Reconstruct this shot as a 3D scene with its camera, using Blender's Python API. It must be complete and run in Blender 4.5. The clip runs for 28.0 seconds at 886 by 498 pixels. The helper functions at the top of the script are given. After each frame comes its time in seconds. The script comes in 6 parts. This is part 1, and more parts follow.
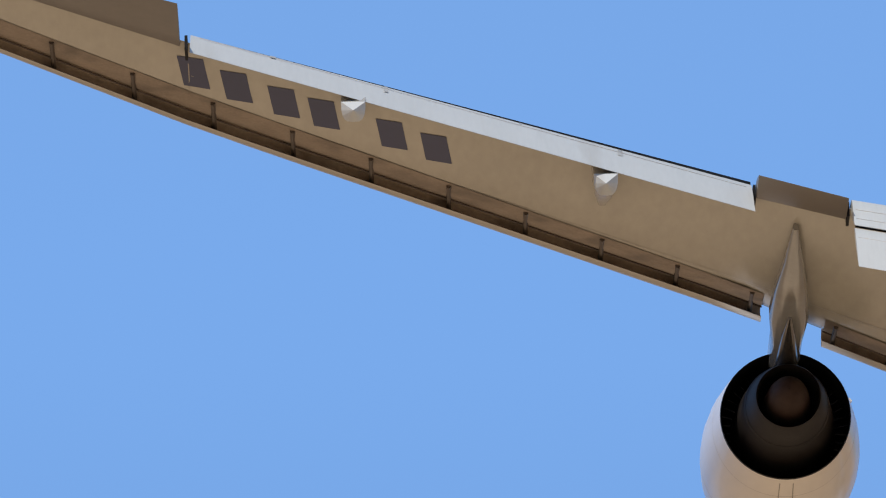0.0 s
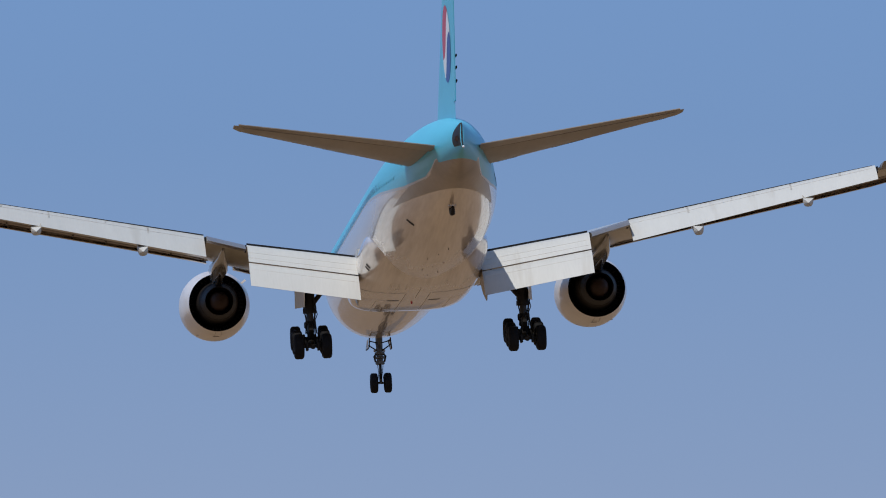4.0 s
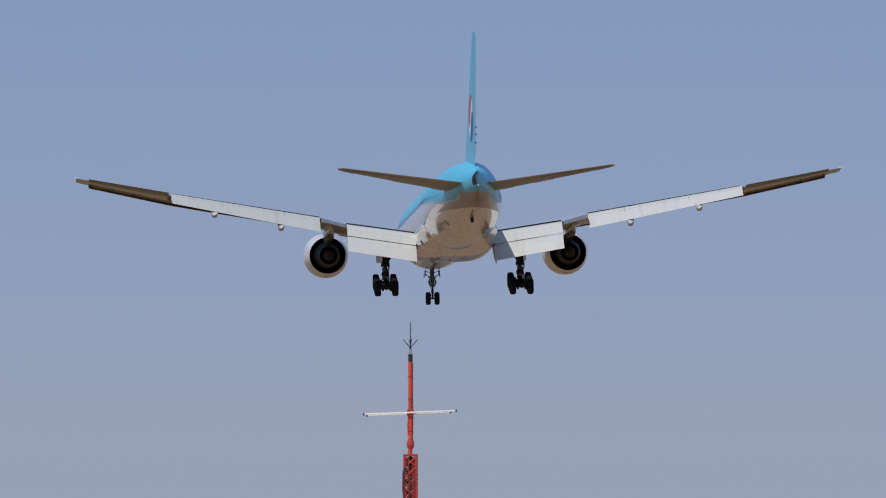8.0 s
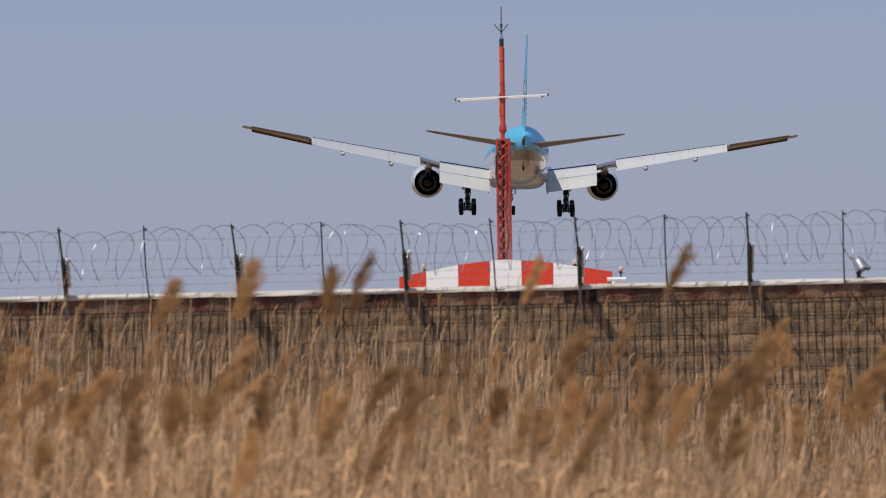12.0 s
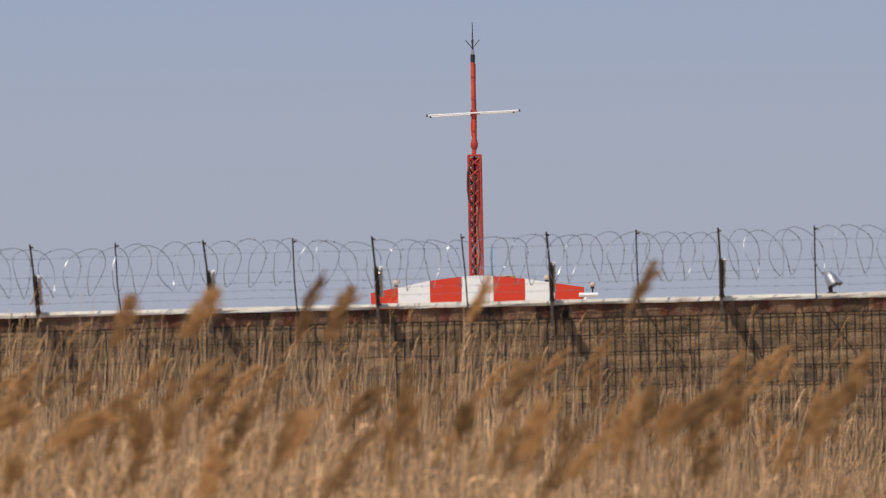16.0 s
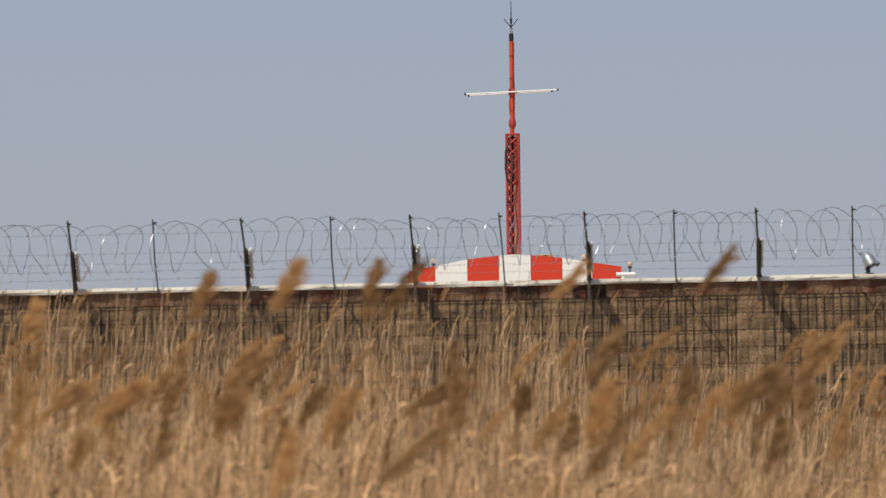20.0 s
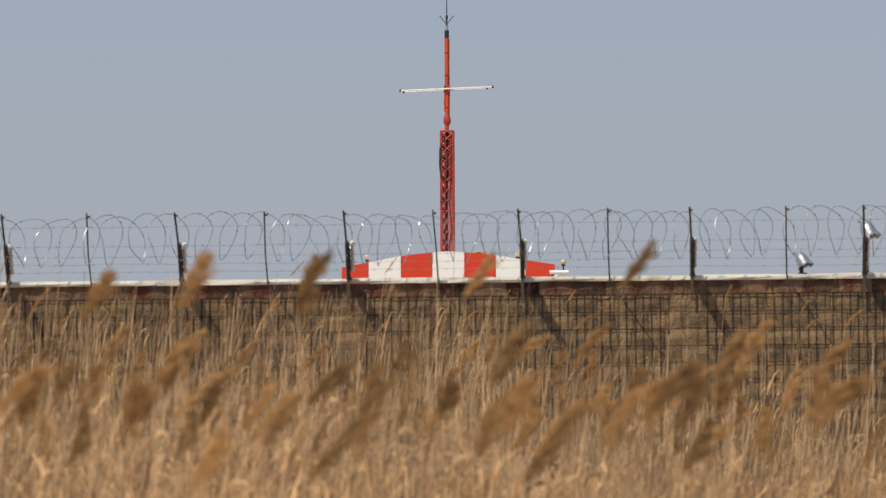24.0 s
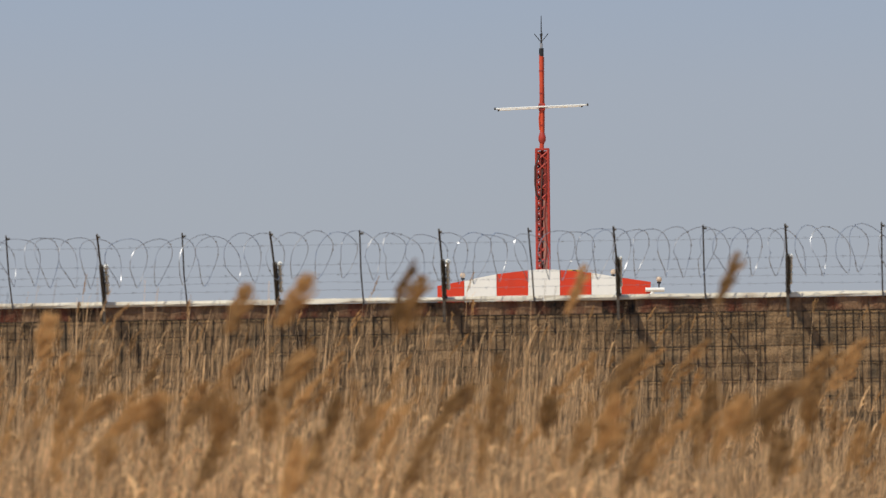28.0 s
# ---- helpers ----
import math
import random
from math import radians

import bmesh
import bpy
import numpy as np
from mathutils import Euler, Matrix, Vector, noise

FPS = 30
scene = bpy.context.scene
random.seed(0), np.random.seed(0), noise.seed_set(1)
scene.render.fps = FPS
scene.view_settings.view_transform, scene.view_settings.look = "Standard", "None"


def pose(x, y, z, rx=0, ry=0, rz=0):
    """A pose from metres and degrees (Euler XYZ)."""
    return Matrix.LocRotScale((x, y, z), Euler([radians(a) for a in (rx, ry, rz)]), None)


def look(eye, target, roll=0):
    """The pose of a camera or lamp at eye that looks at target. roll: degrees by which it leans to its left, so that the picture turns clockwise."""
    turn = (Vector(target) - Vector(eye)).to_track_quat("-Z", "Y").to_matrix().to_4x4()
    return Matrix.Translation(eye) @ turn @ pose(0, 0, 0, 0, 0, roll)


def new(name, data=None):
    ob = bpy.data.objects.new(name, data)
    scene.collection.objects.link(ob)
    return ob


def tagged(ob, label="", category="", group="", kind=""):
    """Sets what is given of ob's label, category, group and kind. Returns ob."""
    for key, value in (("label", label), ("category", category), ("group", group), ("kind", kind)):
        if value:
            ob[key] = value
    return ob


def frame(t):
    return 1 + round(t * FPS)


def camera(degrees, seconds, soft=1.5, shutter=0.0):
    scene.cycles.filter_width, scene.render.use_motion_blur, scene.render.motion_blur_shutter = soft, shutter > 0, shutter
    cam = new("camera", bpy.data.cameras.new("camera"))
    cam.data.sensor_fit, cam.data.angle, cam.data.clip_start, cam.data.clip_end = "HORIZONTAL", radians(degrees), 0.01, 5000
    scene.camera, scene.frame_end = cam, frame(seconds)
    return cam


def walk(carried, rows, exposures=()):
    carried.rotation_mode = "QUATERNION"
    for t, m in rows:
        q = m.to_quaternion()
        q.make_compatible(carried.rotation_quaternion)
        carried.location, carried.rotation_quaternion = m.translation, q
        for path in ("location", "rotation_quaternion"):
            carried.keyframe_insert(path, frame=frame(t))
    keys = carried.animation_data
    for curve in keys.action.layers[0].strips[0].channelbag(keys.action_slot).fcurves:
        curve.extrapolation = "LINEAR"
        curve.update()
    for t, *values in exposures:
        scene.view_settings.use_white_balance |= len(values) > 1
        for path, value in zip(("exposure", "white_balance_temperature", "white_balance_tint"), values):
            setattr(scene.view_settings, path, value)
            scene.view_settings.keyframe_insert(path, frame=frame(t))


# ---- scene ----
# camera: it stands at the edge of a reed field and turns after the aircraft
EYE = Vector((0.0, 0.0, 1.7))
PATH = [
    (0, -2.2978, 16.3436, -0.052),
    (0.5, -0.8762, 13.2040, -0.236),
    (1, 0.5562, 10.9680, -0.868),
    (1.5, 1.3168, 9.4573, -1.011),
    (2, 1.3976, 8.0981, -0.471),
    (2.5, 1.2433, 6.8423, -1.161),
    (3, 0.9825, 6.5158, -1.405),
    (3.5, 1.0964, 6.0425, -1.667),
    (4, 0.8131, 5.6188, -0.791),
    (4.5, 0.6528, 5.2381, 0.073),
    (6.5, 0.3397, 3.6436, 0.094),
    (7, 0.3927, 3.3331, -0.002),
    (7.5, 0.3429, 2.9477, 0.303),
    (8, 0.1957, 2.7029, -0.019),
    (8.5, 0.0713, 2.3840, -1.622),
    (9, -0.0674, 2.0281, -1.849),
    (9.5, -0.1788, 1.7207, -1.037),
    (10, -0.2438, 1.5585, -0.457),
    (10.5, -0.2570, 1.3331, -0.396),
    (11, -0.2787, 1.1265, -0.888),
    (11.5, -0.3100, 0.9647, -1.042),
    (12, -0.3707, 0.8156, -0.906),
    (12.5, -0.4072, 0.7827, -1.182),
    (14.5, -0.3027, 0.9237, -1.527),
    (15, -0.2371, 0.9158, -1.469),
    (15.5, -0.1823, 0.8941, -1.127),
    (16, -0.1993, 0.9085, -1.043),
    (16.5, -0.2588, 0.9367, -0.884),
    (17, -0.2437, 0.9281, -0.793),
    (17.5, -0.2431, 0.8805, -0.094),
    (18, -0.3397, 0.9033, -0.538),
    (18.5, -0.3472, 0.7941, -0.400),
    (19, -0.4148, 0.7619, -0.668),
    (19.5, -0.4188, 0.7362, -0.849),
    (20, -0.4263, 0.7839, -0.751),
    (20.5, -0.4893, 0.7316, -0.416),
    (21, -0.3535, 0.7326, -0.404),
    (21.5, -0.3527, 0.8110, -0.272),
    (23.5, -0.1139, 0.8348, -0.269),
    (24, -0.0281, 0.7601, -0.250),
    (24.5, -0.0955, 0.7790, -0.352),
    (25, -0.1061, 0.8477, -0.580),
    (25.5, -0.1832, 0.9271, -0.583),
    (26, -0.4393, 0.9403, -0.640),
    (26.5, -0.5620, 0.9934, -0.708),
    (27, -0.5997, 0.9851, -0.780),
    (27.5, -0.6041, 0.9144, -0.651),
    (28, -0.6009, 0.8729, -0.505),
]
FLIGHT = [
    (0, 9.38, 200.43, 61.23, -2.31, -0.92, -0.7),
    (0.5, 8.76, 235.25, 59.83, -2.28, -0.95, -0.93),
    (1, 8.16, 270.1, 58.42, -2.27, -0.94, -1.16),
    (1.5, 7.58, 305.02, 57, -2.3, -0.87, -1.37),
    (2, 7.05, 340.01, 55.57, -2.37, -0.74, -1.55),
    (2.5, 6.57, 375.07, 54.14, -2.53, -0.59, -1.71),
    (3, 6.15, 410.19, 52.7, -2.74, -0.39, -1.81),
    (3.5, 5.76, 445.39, 51.27, -2.97, -0.12, -1.84),
    (4, 5.36, 480.65, 49.85, -3.12, 0.19, -1.75286),
    (4.5, 4.97, 515.96, 48.45, -3.21, 0.47, -1.61571),
    (6.5, 3.8, 658.16, 43.76, -3.28, 0.39, -1.11714),
    (7, 3.61, 693.81, 42.86, -3.21, 0.15, -1.02),
    (7.5, 3.44, 729.5, 41.75, -3.1, -0.06, -0.99),
    (8, 3.35, 765.24, 40.36, -2.93, -0.18, -0.96),
    (8.5, 3.31, 801.01, 38.74, -2.71, -0.2, -1.2),
    (9, 3.08, 836.79, 37.01, -2.45, -0.16, -1.15),
    (9.5, 2.65, 872.58, 35.21, -2.21, -0.1, 0),
    (10, 2.21, 908.36, 33.4, -1.99, -0.05, 1.15),
    (10.5, 1.9, 944.14, 31.64, -1.8, -0, 1.62),
    (11, 1.72, 979.89, 29.95, -1.63, 0.02, 1.5),
    (11.5, 1.63, 1015.64, 28.23, -1.47, 0.03, 1.55),
    (12, 1.56, 1051.39, 26.45, -1.33, 0.04, 1.85),
    (12.5, 1.52, 1087.14, 24.62, -1.21, 0.05, 1.75),
    (14.5, 1.52, 1230.04, 16.89, -1.14, 1.7, 0.9),
    (15, 1.51, 1265.79, 14.92, -1.13, 1.35, 0.65),
    (15.5, 1.5, 1301.5, 12.95, -1.1, 1.3, 0.45),
    (16, 1.48, 1337.2, 11.0, -1, 1.4, 0.3),
    (17, 1.45, 1408, 7.8, -0.7, 1.8, 0.1),
    (18, 1.45, 1477, 6.1, -0.4, 2.2, 0),
    (19, 1.45, 1544, 5.95, -0.2, 1.5, 0),
    (20, 1.45, 1608, 5.95, 0, 0.2, 0),
    (21.5, 1.45, 1697, 5.95, 0, 0, 0),
    (24, 1.45, 1823, 5.95, 0, 0, 0),
    (26, 1.45, 1903, 5.95, 0, 0, 0),
    (28, 1.45, 1963, 5.95, 0, 0, 0),
]


def aim(t, yaw, tilt, roll):
    """A row for the camera: degrees to the right of north, upwards, and of roll."""
    a, b = radians(yaw), radians(tilt)
    way = Vector((math.sin(a) * math.cos(b), math.cos(a) * math.cos(b), math.sin(b)))
    return (t, look(EYE, EYE + way * 100, roll))


cam = camera(5.3141, 28.0, soft=1.0)
EXPOSURE = [(0.0, 0.10, 6450, 10), (0.8, 0.05, 6450, 10), (2.0, 0.14, 6450, 10), (3.0, -0.03, 6450, 10), (6.0, -0.04, 6450, 10), (7.6, -0.10, 6450, 10), (9.0, -0.01, 6480, 11), (12.0, -0.04, 6600, 13), (15.0, -0.05, 6850, 12), (15.8, 0.06, 6900, 11), (17.0, 0.11, 7050, 8), (28.0, 0.12, 7300, 5)]
# a long lens, focused on the far side of the field
cam.data.dof.use_dof = True
cam.data.dof.focus_distance = 330.0
cam.data.dof.aperture_fstop = 12.0
walk(cam, [aim(*row) for row in PATH], EXPOSURE)

# ---- world and sun ----
SUN_WAY = Vector((0.38, 0.56, -1.0)).normalized()
SUN_EL = math.asin(-SUN_WAY.z)
world = bpy.data.worlds.new("sky")
scene.world = world
world.use_nodes = True
wt = world.node_tree
for n in list(wt.nodes):
    wt.nodes.remove(n)
w_out = wt.nodes.new("ShaderNodeOutputWorld")
w_bg = wt.nodes.new("ShaderNodeBackground")
w_sky = wt.nodes.new("ShaderNodeTexSky")
w_sky.sky_type = "NISHITA"
w_sky.sun_disc = False
w_sky.sun_elevation = SUN_EL
w_sky.sun_rotation = math.atan2(-SUN_WAY.x, -SUN_WAY.y)
w_sky.air_density, w_sky.dust_density, w_sky.ozone_density = 1.0, 0.6, 2.0
w_bg.inputs["Strength"].default_value = 0.10
# haze that thickens towards the horizon
w_tc = wt.nodes.new("ShaderNodeTexCoord")
w_xyz = wt.nodes.new("ShaderNodeSeparateXYZ")
w_ramp = wt.nodes.new("ShaderNodeValToRGB")
w_mix = wt.nodes.new("ShaderNodeMix")
w_mix.data_type, w_mix.blend_type = "RGBA", "MIX"
w_mr = wt.nodes.new("ShaderNodeMapRange")
w_mr.inputs["From Min"].default_value = 0.0
w_mr.inputs["From Max"].default_value = 0.36
wt.links.new(w_tc.outputs["Generated"], w_xyz.inputs[0])
wt.links.new(w_xyz.outputs["Z"], w_mr.inputs["Value"])
wt.links.new(w_mr.outputs[0], w_ramp.inputs[0])
HAZE = [(0.0, (3.32, 3.69, 4.74)), (0.055, (3.29, 3.75, 4.82)), (0.088, (3.20, 3.74, 4.99)), (0.128, (2.89, 3.65, 5.28)), (0.306, (1.80, 3.05, 5.45)),
        (0.52, (1.58, 3.20, 6.40)), (0.75, (1.80, 3.75, 7.70)), (1.0, (1.75, 3.7, 7.8))]
while len(w_ramp.color_ramp.elements) < len(HAZE):
    w_ramp.color_ramp.elements.new(0.5)
for el, (p, c) in zip(w_ramp.color_ramp.elements, HAZE):
    el.position, el.color = p, (*[v / 10 for v in c], 1)
w_up = wt.nodes.new("ShaderNodeMix")
w_up.data_type, w_up.blend_type = "RGBA", "MULTIPLY"
w_up.inputs[0].default_value = 1.0
w_up.inputs["B"].default_value = (10, 10, 10, 1)
w_up.clamp_result = False
wt.links.new(w_ramp.outputs["Color"], w_up.inputs["A"])
w_fac = wt.nodes.new("ShaderNodeMapRange")
w_fac.inputs["From Min"].default_value = 0.28
w_fac.inputs["From Max"].default_value = 0.60
w_fac.inputs["To Min"].default_value = 1.0
w_fac.inputs["To Max"].default_value = 0.0
wt.links.new(w_xyz.outputs["Z"], w_fac.inputs["Value"])
wt.links.new(w_fac.outputs[0], w_mix.inputs[0])
wt.links.new(w_sky.outputs[0], w_mix.inputs["A"])
wt.links.new(w_up.outputs["Result"], w_mix.inputs["B"])
wt.links.new(w_mix.outputs["Result"], w_bg.inputs["Color"])
wt.links.new(w_bg.outputs[0], w_out.inputs[0])

sun = new("sun", bpy.data.lights.new("sun", "SUN"))
sun.data.energy, sun.data.angle, sun.data.color = 3.1, radians(0.53), (1.0, 0.955, 0.88)
sun.matrix_basis = look(-SUN_WAY * 300, (0, 0, 0))


# ---- materials ----
def surface(name, base, rough=0.5, metal=0.0, vary=0.12, scale=3.0, fine=40.0, bump=0.0, stretch=(1, 1, 1), stain=None, stain_at=(0.55, 0.75),
            per_object=0.0, per_island=0.0, coat=0.0, placed=False):
    """A procedural material: base colour varied at two scales, optional stains, fine relief."""
    m = bpy.data.materials.new(name)
    m.use_nodes = True
    t = m.node_tree
    b = t.nodes["Principled BSDF"]
    b.inputs["Roughness"].default_value = rough
    b.inputs["Metallic"].default_value = metal
    b.inputs["Coat Weight"].default_value = coat
    tc = t.nodes.new("ShaderNodeTexCoord")
    mp = t.nodes.new("ShaderNodeMapping")
    mp.inputs["Scale"].default_value = stretch
    if placed:
        # grain runs on from piece to piece
        where = t.nodes.new("ShaderNodeNewGeometry")
        t.links.new(where.outputs["Position"], mp.inputs[0])
    else:
        t.links.new(tc.outputs["Object"], mp.inputs[0])
    n1 = t.nodes.new("ShaderNodeTexNoise")
    n1.inputs["Scale"].default_value, n1.inputs["Detail"].default_value = scale, 4
    n2 = t.nodes.new("ShaderNodeTexNoise")
    n2.inputs["Scale"].default_value, n2.inputs["Detail"].default_value = fine, 3
    for n in (n1, n2):
        t.links.new(mp.outputs[0], n.inputs["Vector"])
    add = t.nodes.new("ShaderNodeMath")
    add.operation = "ADD"
    t.links.new(n1.outputs["Fac"], add.inputs[0])
    t.links.new(n2.outputs["Fac"], add.inputs[1])
    value = add.outputs[0]
    for weight, node, socket in ((per_object, "ShaderNodeObjectInfo", "Random"), (per_island, "ShaderNodeNewGeometry", "Random Per Island")):
        if weight:
            info = t.nodes.new(node)
            k = t.nodes.new("ShaderNodeMath")
            k.operation = "MULTIPLY_ADD"
            k.inputs[1].default_value, k.inputs[2].default_value = weight, -weight / 2
            t.links.new(info.outputs[socket], k.inputs[0])
            a2 = t.nodes.new("ShaderNodeMath")
            a2.operation = "ADD"
            t.links.new(value, a2.inputs[0])
            t.links.new(k.outputs[0], a2.inputs[1])
            value = a2.outputs[0]
    mr = t.nodes.new("ShaderNodeMapRange")
    mr.inputs["From Min"].default_value, mr.inputs["From Max"].default_value = 0.5, 1.5
    mr.inputs["To Min"].default_value, mr.inputs["To Max"].default_value = 1 - vary, 1 + vary
    mr.clamp = False
    t.links.new(value, mr.inputs["Value"])
    mul = t.nodes.new("ShaderNodeMix")
    mul.data_type, mul.blend_type = "RGBA", "MULTIPLY"
    mul.inputs[0].default_value = 1
    mul.inputs["A"].default_value = (*base, 1)
    t.links.new(mr.outputs[0], mul.inputs["B"])
    colour = mul.outputs["Result"]
    if stain:
        n3 = t.nodes.new("ShaderNodeTexNoise")
        n3.inputs["Scale"].default_value, n3.inputs["Detail"].default_value = scale * 0.7, 6
        t.links.new(mp.outputs[0], n3.inputs["Vector"])
        r3 = t.nodes.new("ShaderNodeMapRange")
        r3.inputs["From Min"].default_value, r3.inputs["From Max"].default_value = stain_at
        t.links.new(n3.outputs["Fac"], r3.inputs["Value"])
        mx = t.nodes.new("ShaderNodeMix")
        mx.data_type = "RGBA"
        mx.inputs["B"].default_value = (*stain, 1)
        t.links.new(r3.outputs[0], mx.inputs[0])
        t.links.new(colour, mx.inputs["A"])
        colour = mx.outputs["Result"]
    t.links.new(colour, b.inputs["Base Color"])
    if bump:
        bp = t.nodes.new("ShaderNodeBump")
        bp.inputs["Strength"].default_value, bp.inputs["Distance"].default_value = 0.6, bump
        t.links.new(n2.outputs["Fac"], bp.inputs["Height"])
        t.links.new(bp.outputs[0], b.inputs["Normal"])
    return m


M = {}
# aircraft
# lengthwise streaks hold dirt as well as glossy reflections put into the colour
M["belly"] = surface("belly_paint", (0.765, 0.676, 0.602), 0.19, 0.18, 0.20, 0.6, 2.5, stretch=(3.0, 0.05, 1.5), stain=(0.48, 0.40, 0.33), stain_at=(0.52, 0.80), coat=0.6)
M["seam"] = surface("skin_seam", (0.58, 0.53, 0.48), 0.5, 0, 0.1, 1.0, 8.0)
M["blue"] = surface("sky_blue_paint", (0.10, 0.50, 0.68), 0.38, 0, 0.05, 0.4, 3.0, coat=0.1)
M["silver"] = surface("silver_stripe_paint", (0.55, 0.56, 0.58), 0.35, 0.35, 0.05, 0.5, 4.0)
M["wing"] = surface("wing_grey_paint", (0.42, 0.39, 0.33), 0.22, 0, 0.11, 0.5, 5.0, stretch=(1, 0.3, 1), stain=(0.33, 0.30, 0.25), stain_at=(0.56, 0.82))
M["flap"] = surface("flap_white_paint", (0.535, 0.54, 0.52), 0.45, 0, 0.06, 0.8, 6.0, stretch=(2.2, 0.25, 0.25), stain=(0.40, 0.38, 0.34), stain_at=(0.60, 0.85))
M["streak"] = surface("greasy_white_paint", (0.42, 0.41, 0.38), 0.4, 0, 0.25, 3.0, 16.0, stain=(0.30, 0.28, 0.25), stain_at=(0.5, 0.7))
# darker than the wing: shade put into the aileron's and flaperon's grey
M["aileron"] = surface("aileron_shade_grey", (0.18, 0.16, 0.142), 0.4, 0, 0.1, 0.6, 5.0, stain=(0.13, 0.115, 0.10), stain_at=(0.55, 0.8))
M["flaperon"] = surface("flaperon_shade_grey", (0.175, 0.15, 0.125), 0.3, 0, 0.1, 0.6, 5.0, stretch=(1, 0.3, 1), stain=(0.12, 0.10, 0.082), stain_at=(0.5, 0.75))
M["cove"] = surface("slat_cove_shade_tone", (0.25, 0.195, 0.148), 0.55, 0.0, 0.3, 1.5, 14.0, stain=(0.11, 0.086, 0.066), stain_at=(0.5, 0.75))
# the belly's dark reflection near the tail is put into this tone
M["tailcone"] = surface("tail_reflection_tone", (0.36, 0.31, 0.265), 0.28, 0.15, 0.15, 0.6, 4.0, stain=(0.25, 0.21, 0.175), stain_at=(0.5, 0.75))
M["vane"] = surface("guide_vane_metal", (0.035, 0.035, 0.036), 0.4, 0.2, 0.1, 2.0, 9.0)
M["track"] = surface("oily_track_metal", (0.075, 0.056, 0.043), 0.5, 0.2, 0.3, 4.0, 20.0)
M["slat_inner"] = surface("primed_slat_inside", (0.42, 0.33, 0.25), 0.6, 0, 0.25, 1.5, 12.0, stain=(0.20, 0.155, 0.12), stain_at=(0.5, 0.75))
M["slat"] = surface("slat_bare_metal", (0.60, 0.56, 0.50), 0.3, 0.7, 0.08, 0.8, 6.0)
# near-black of the seals, also put into gaps and slots as their shade
M["gap"] = surface("seal_and_gap_black", (0.018, 0.018, 0.02), 0.7, 0, 0.3, 2.0, 20.0)
M["stab"] = surface("tailplane_grey_paint", (0.315, 0.28, 0.245), 0.42, 0, 0.13, 0.5, 4.0, stretch=(1, 0.3, 1), stain=(0.19, 0.16, 0.135), stain_at=(0.50, 0.78))
M["nacelle"] = surface("nacelle_paint", (0.77, 0.705, 0.63), 0.3, 0, 0.06, 0.6, 5.0, stretch=(1, 0.3, 1), stain=(0.46, 0.33, 0.22), stain_at=(0.54, 0.80), coat=0.3)
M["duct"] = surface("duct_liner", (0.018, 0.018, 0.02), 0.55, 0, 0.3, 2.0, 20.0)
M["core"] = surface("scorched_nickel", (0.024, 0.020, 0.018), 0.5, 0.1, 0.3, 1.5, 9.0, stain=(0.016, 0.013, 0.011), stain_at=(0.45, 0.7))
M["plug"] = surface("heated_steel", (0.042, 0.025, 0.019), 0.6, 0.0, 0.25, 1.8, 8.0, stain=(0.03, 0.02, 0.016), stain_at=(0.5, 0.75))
M["lip"] = surface("polished_lip", (0.72, 0.72, 0.72), 0.2, 0.95, 0.05, 1.0, 8.0)
M["pylon"] = surface("pylon_paint", (0.36, 0.35, 0.33), 0.16, 0.45, 0.08, 1.0, 6.0, stain=(0.3, 0.27, 0.23), stain_at=(0.55, 0.8))
M["shield"] = surface("heat_shield", (0.22, 0.20, 0.18), 0.2, 0.85, 0.3, 2.0, 9.0)
M["tyre"] = surface("tyre_rubber", (0.010, 0.010, 0.011), 0.75, 0, 0.25, 4.0, 30.0)
M["rim"] = surface("wheel_hub_metal", (0.055, 0.054, 0.053), 0.45, 0.6, 0.2, 5.0, 30.0)
M["gear"] = surface("gear_steel", (0.022, 0.021, 0.02), 0.5, 0.3, 0.35, 3.0, 20.0)
M["nosegear"] = surface("grey_gear_enamel", (0.10, 0.098, 0.092), 0.45, 0.2, 0.3, 4.0, 24.0, stain=(0.03, 0.028, 0.026), stain_at=(0.5, 0.7))
M["geardoor"] = surface("gear_door_paint", (0.72, 0.72, 0.70), 0.4, 0, 0.08, 1.0, 8.0)
M["navy"] = surface("navy_marking", (0.030, 0.036, 0.095), 0.4, 0, 0.1, 2.0, 12.0)
M["red_mark"] = surface("red_marking", (0.55, 0.03, 0.05), 0.4, 0, 0.06, 2.0, 12.0)
M["white_mark"] = surface("white_marking", (0.80, 0.80, 0.80), 0.4, 0, 0.04, 2.0, 12.0)
M["blue_mark"] = surface("blue_marking", (0.02, 0.07, 0.30), 0.4, 0, 0.06, 2.0, 12.0)
M["vent"] = surface("dark_vent", (0.02, 0.018, 0.016), 0.7, 0, 0.2, 4.0, 20.0)
M["glass"] = surface("cabin_glass", (0.02, 0.025, 0.03), 0.08, 0, 0.1, 4.0, 20.0)
# field and airport edge
M["ground"] = surface("dry_grass_ground", (0.42, 0.29, 0.155), 0.95, 0, 0.22, 0.05, 1.3, stain=(0.25, 0.20, 0.12), stain_at=(0.5, 0.7))
# unseen ground beyond the wall, toned to set the bounce on the aircraft's underside
M["bounce_ground"] = surface("pale_bounce_ground", (0.54, 0.385, 0.235), 0.95, 0, 0.2, 0.05, 1.3, stain=(0.40, 0.29, 0.18), stain_at=(0.5, 0.7))
M["airfield"] = surface("airfield_grass", (0.215, 0.138, 0.072), 0.95, 0, 0.22, 0.05, 1.3, stain=(0.155, 0.10, 0.052), stain_at=(0.5, 0.7))
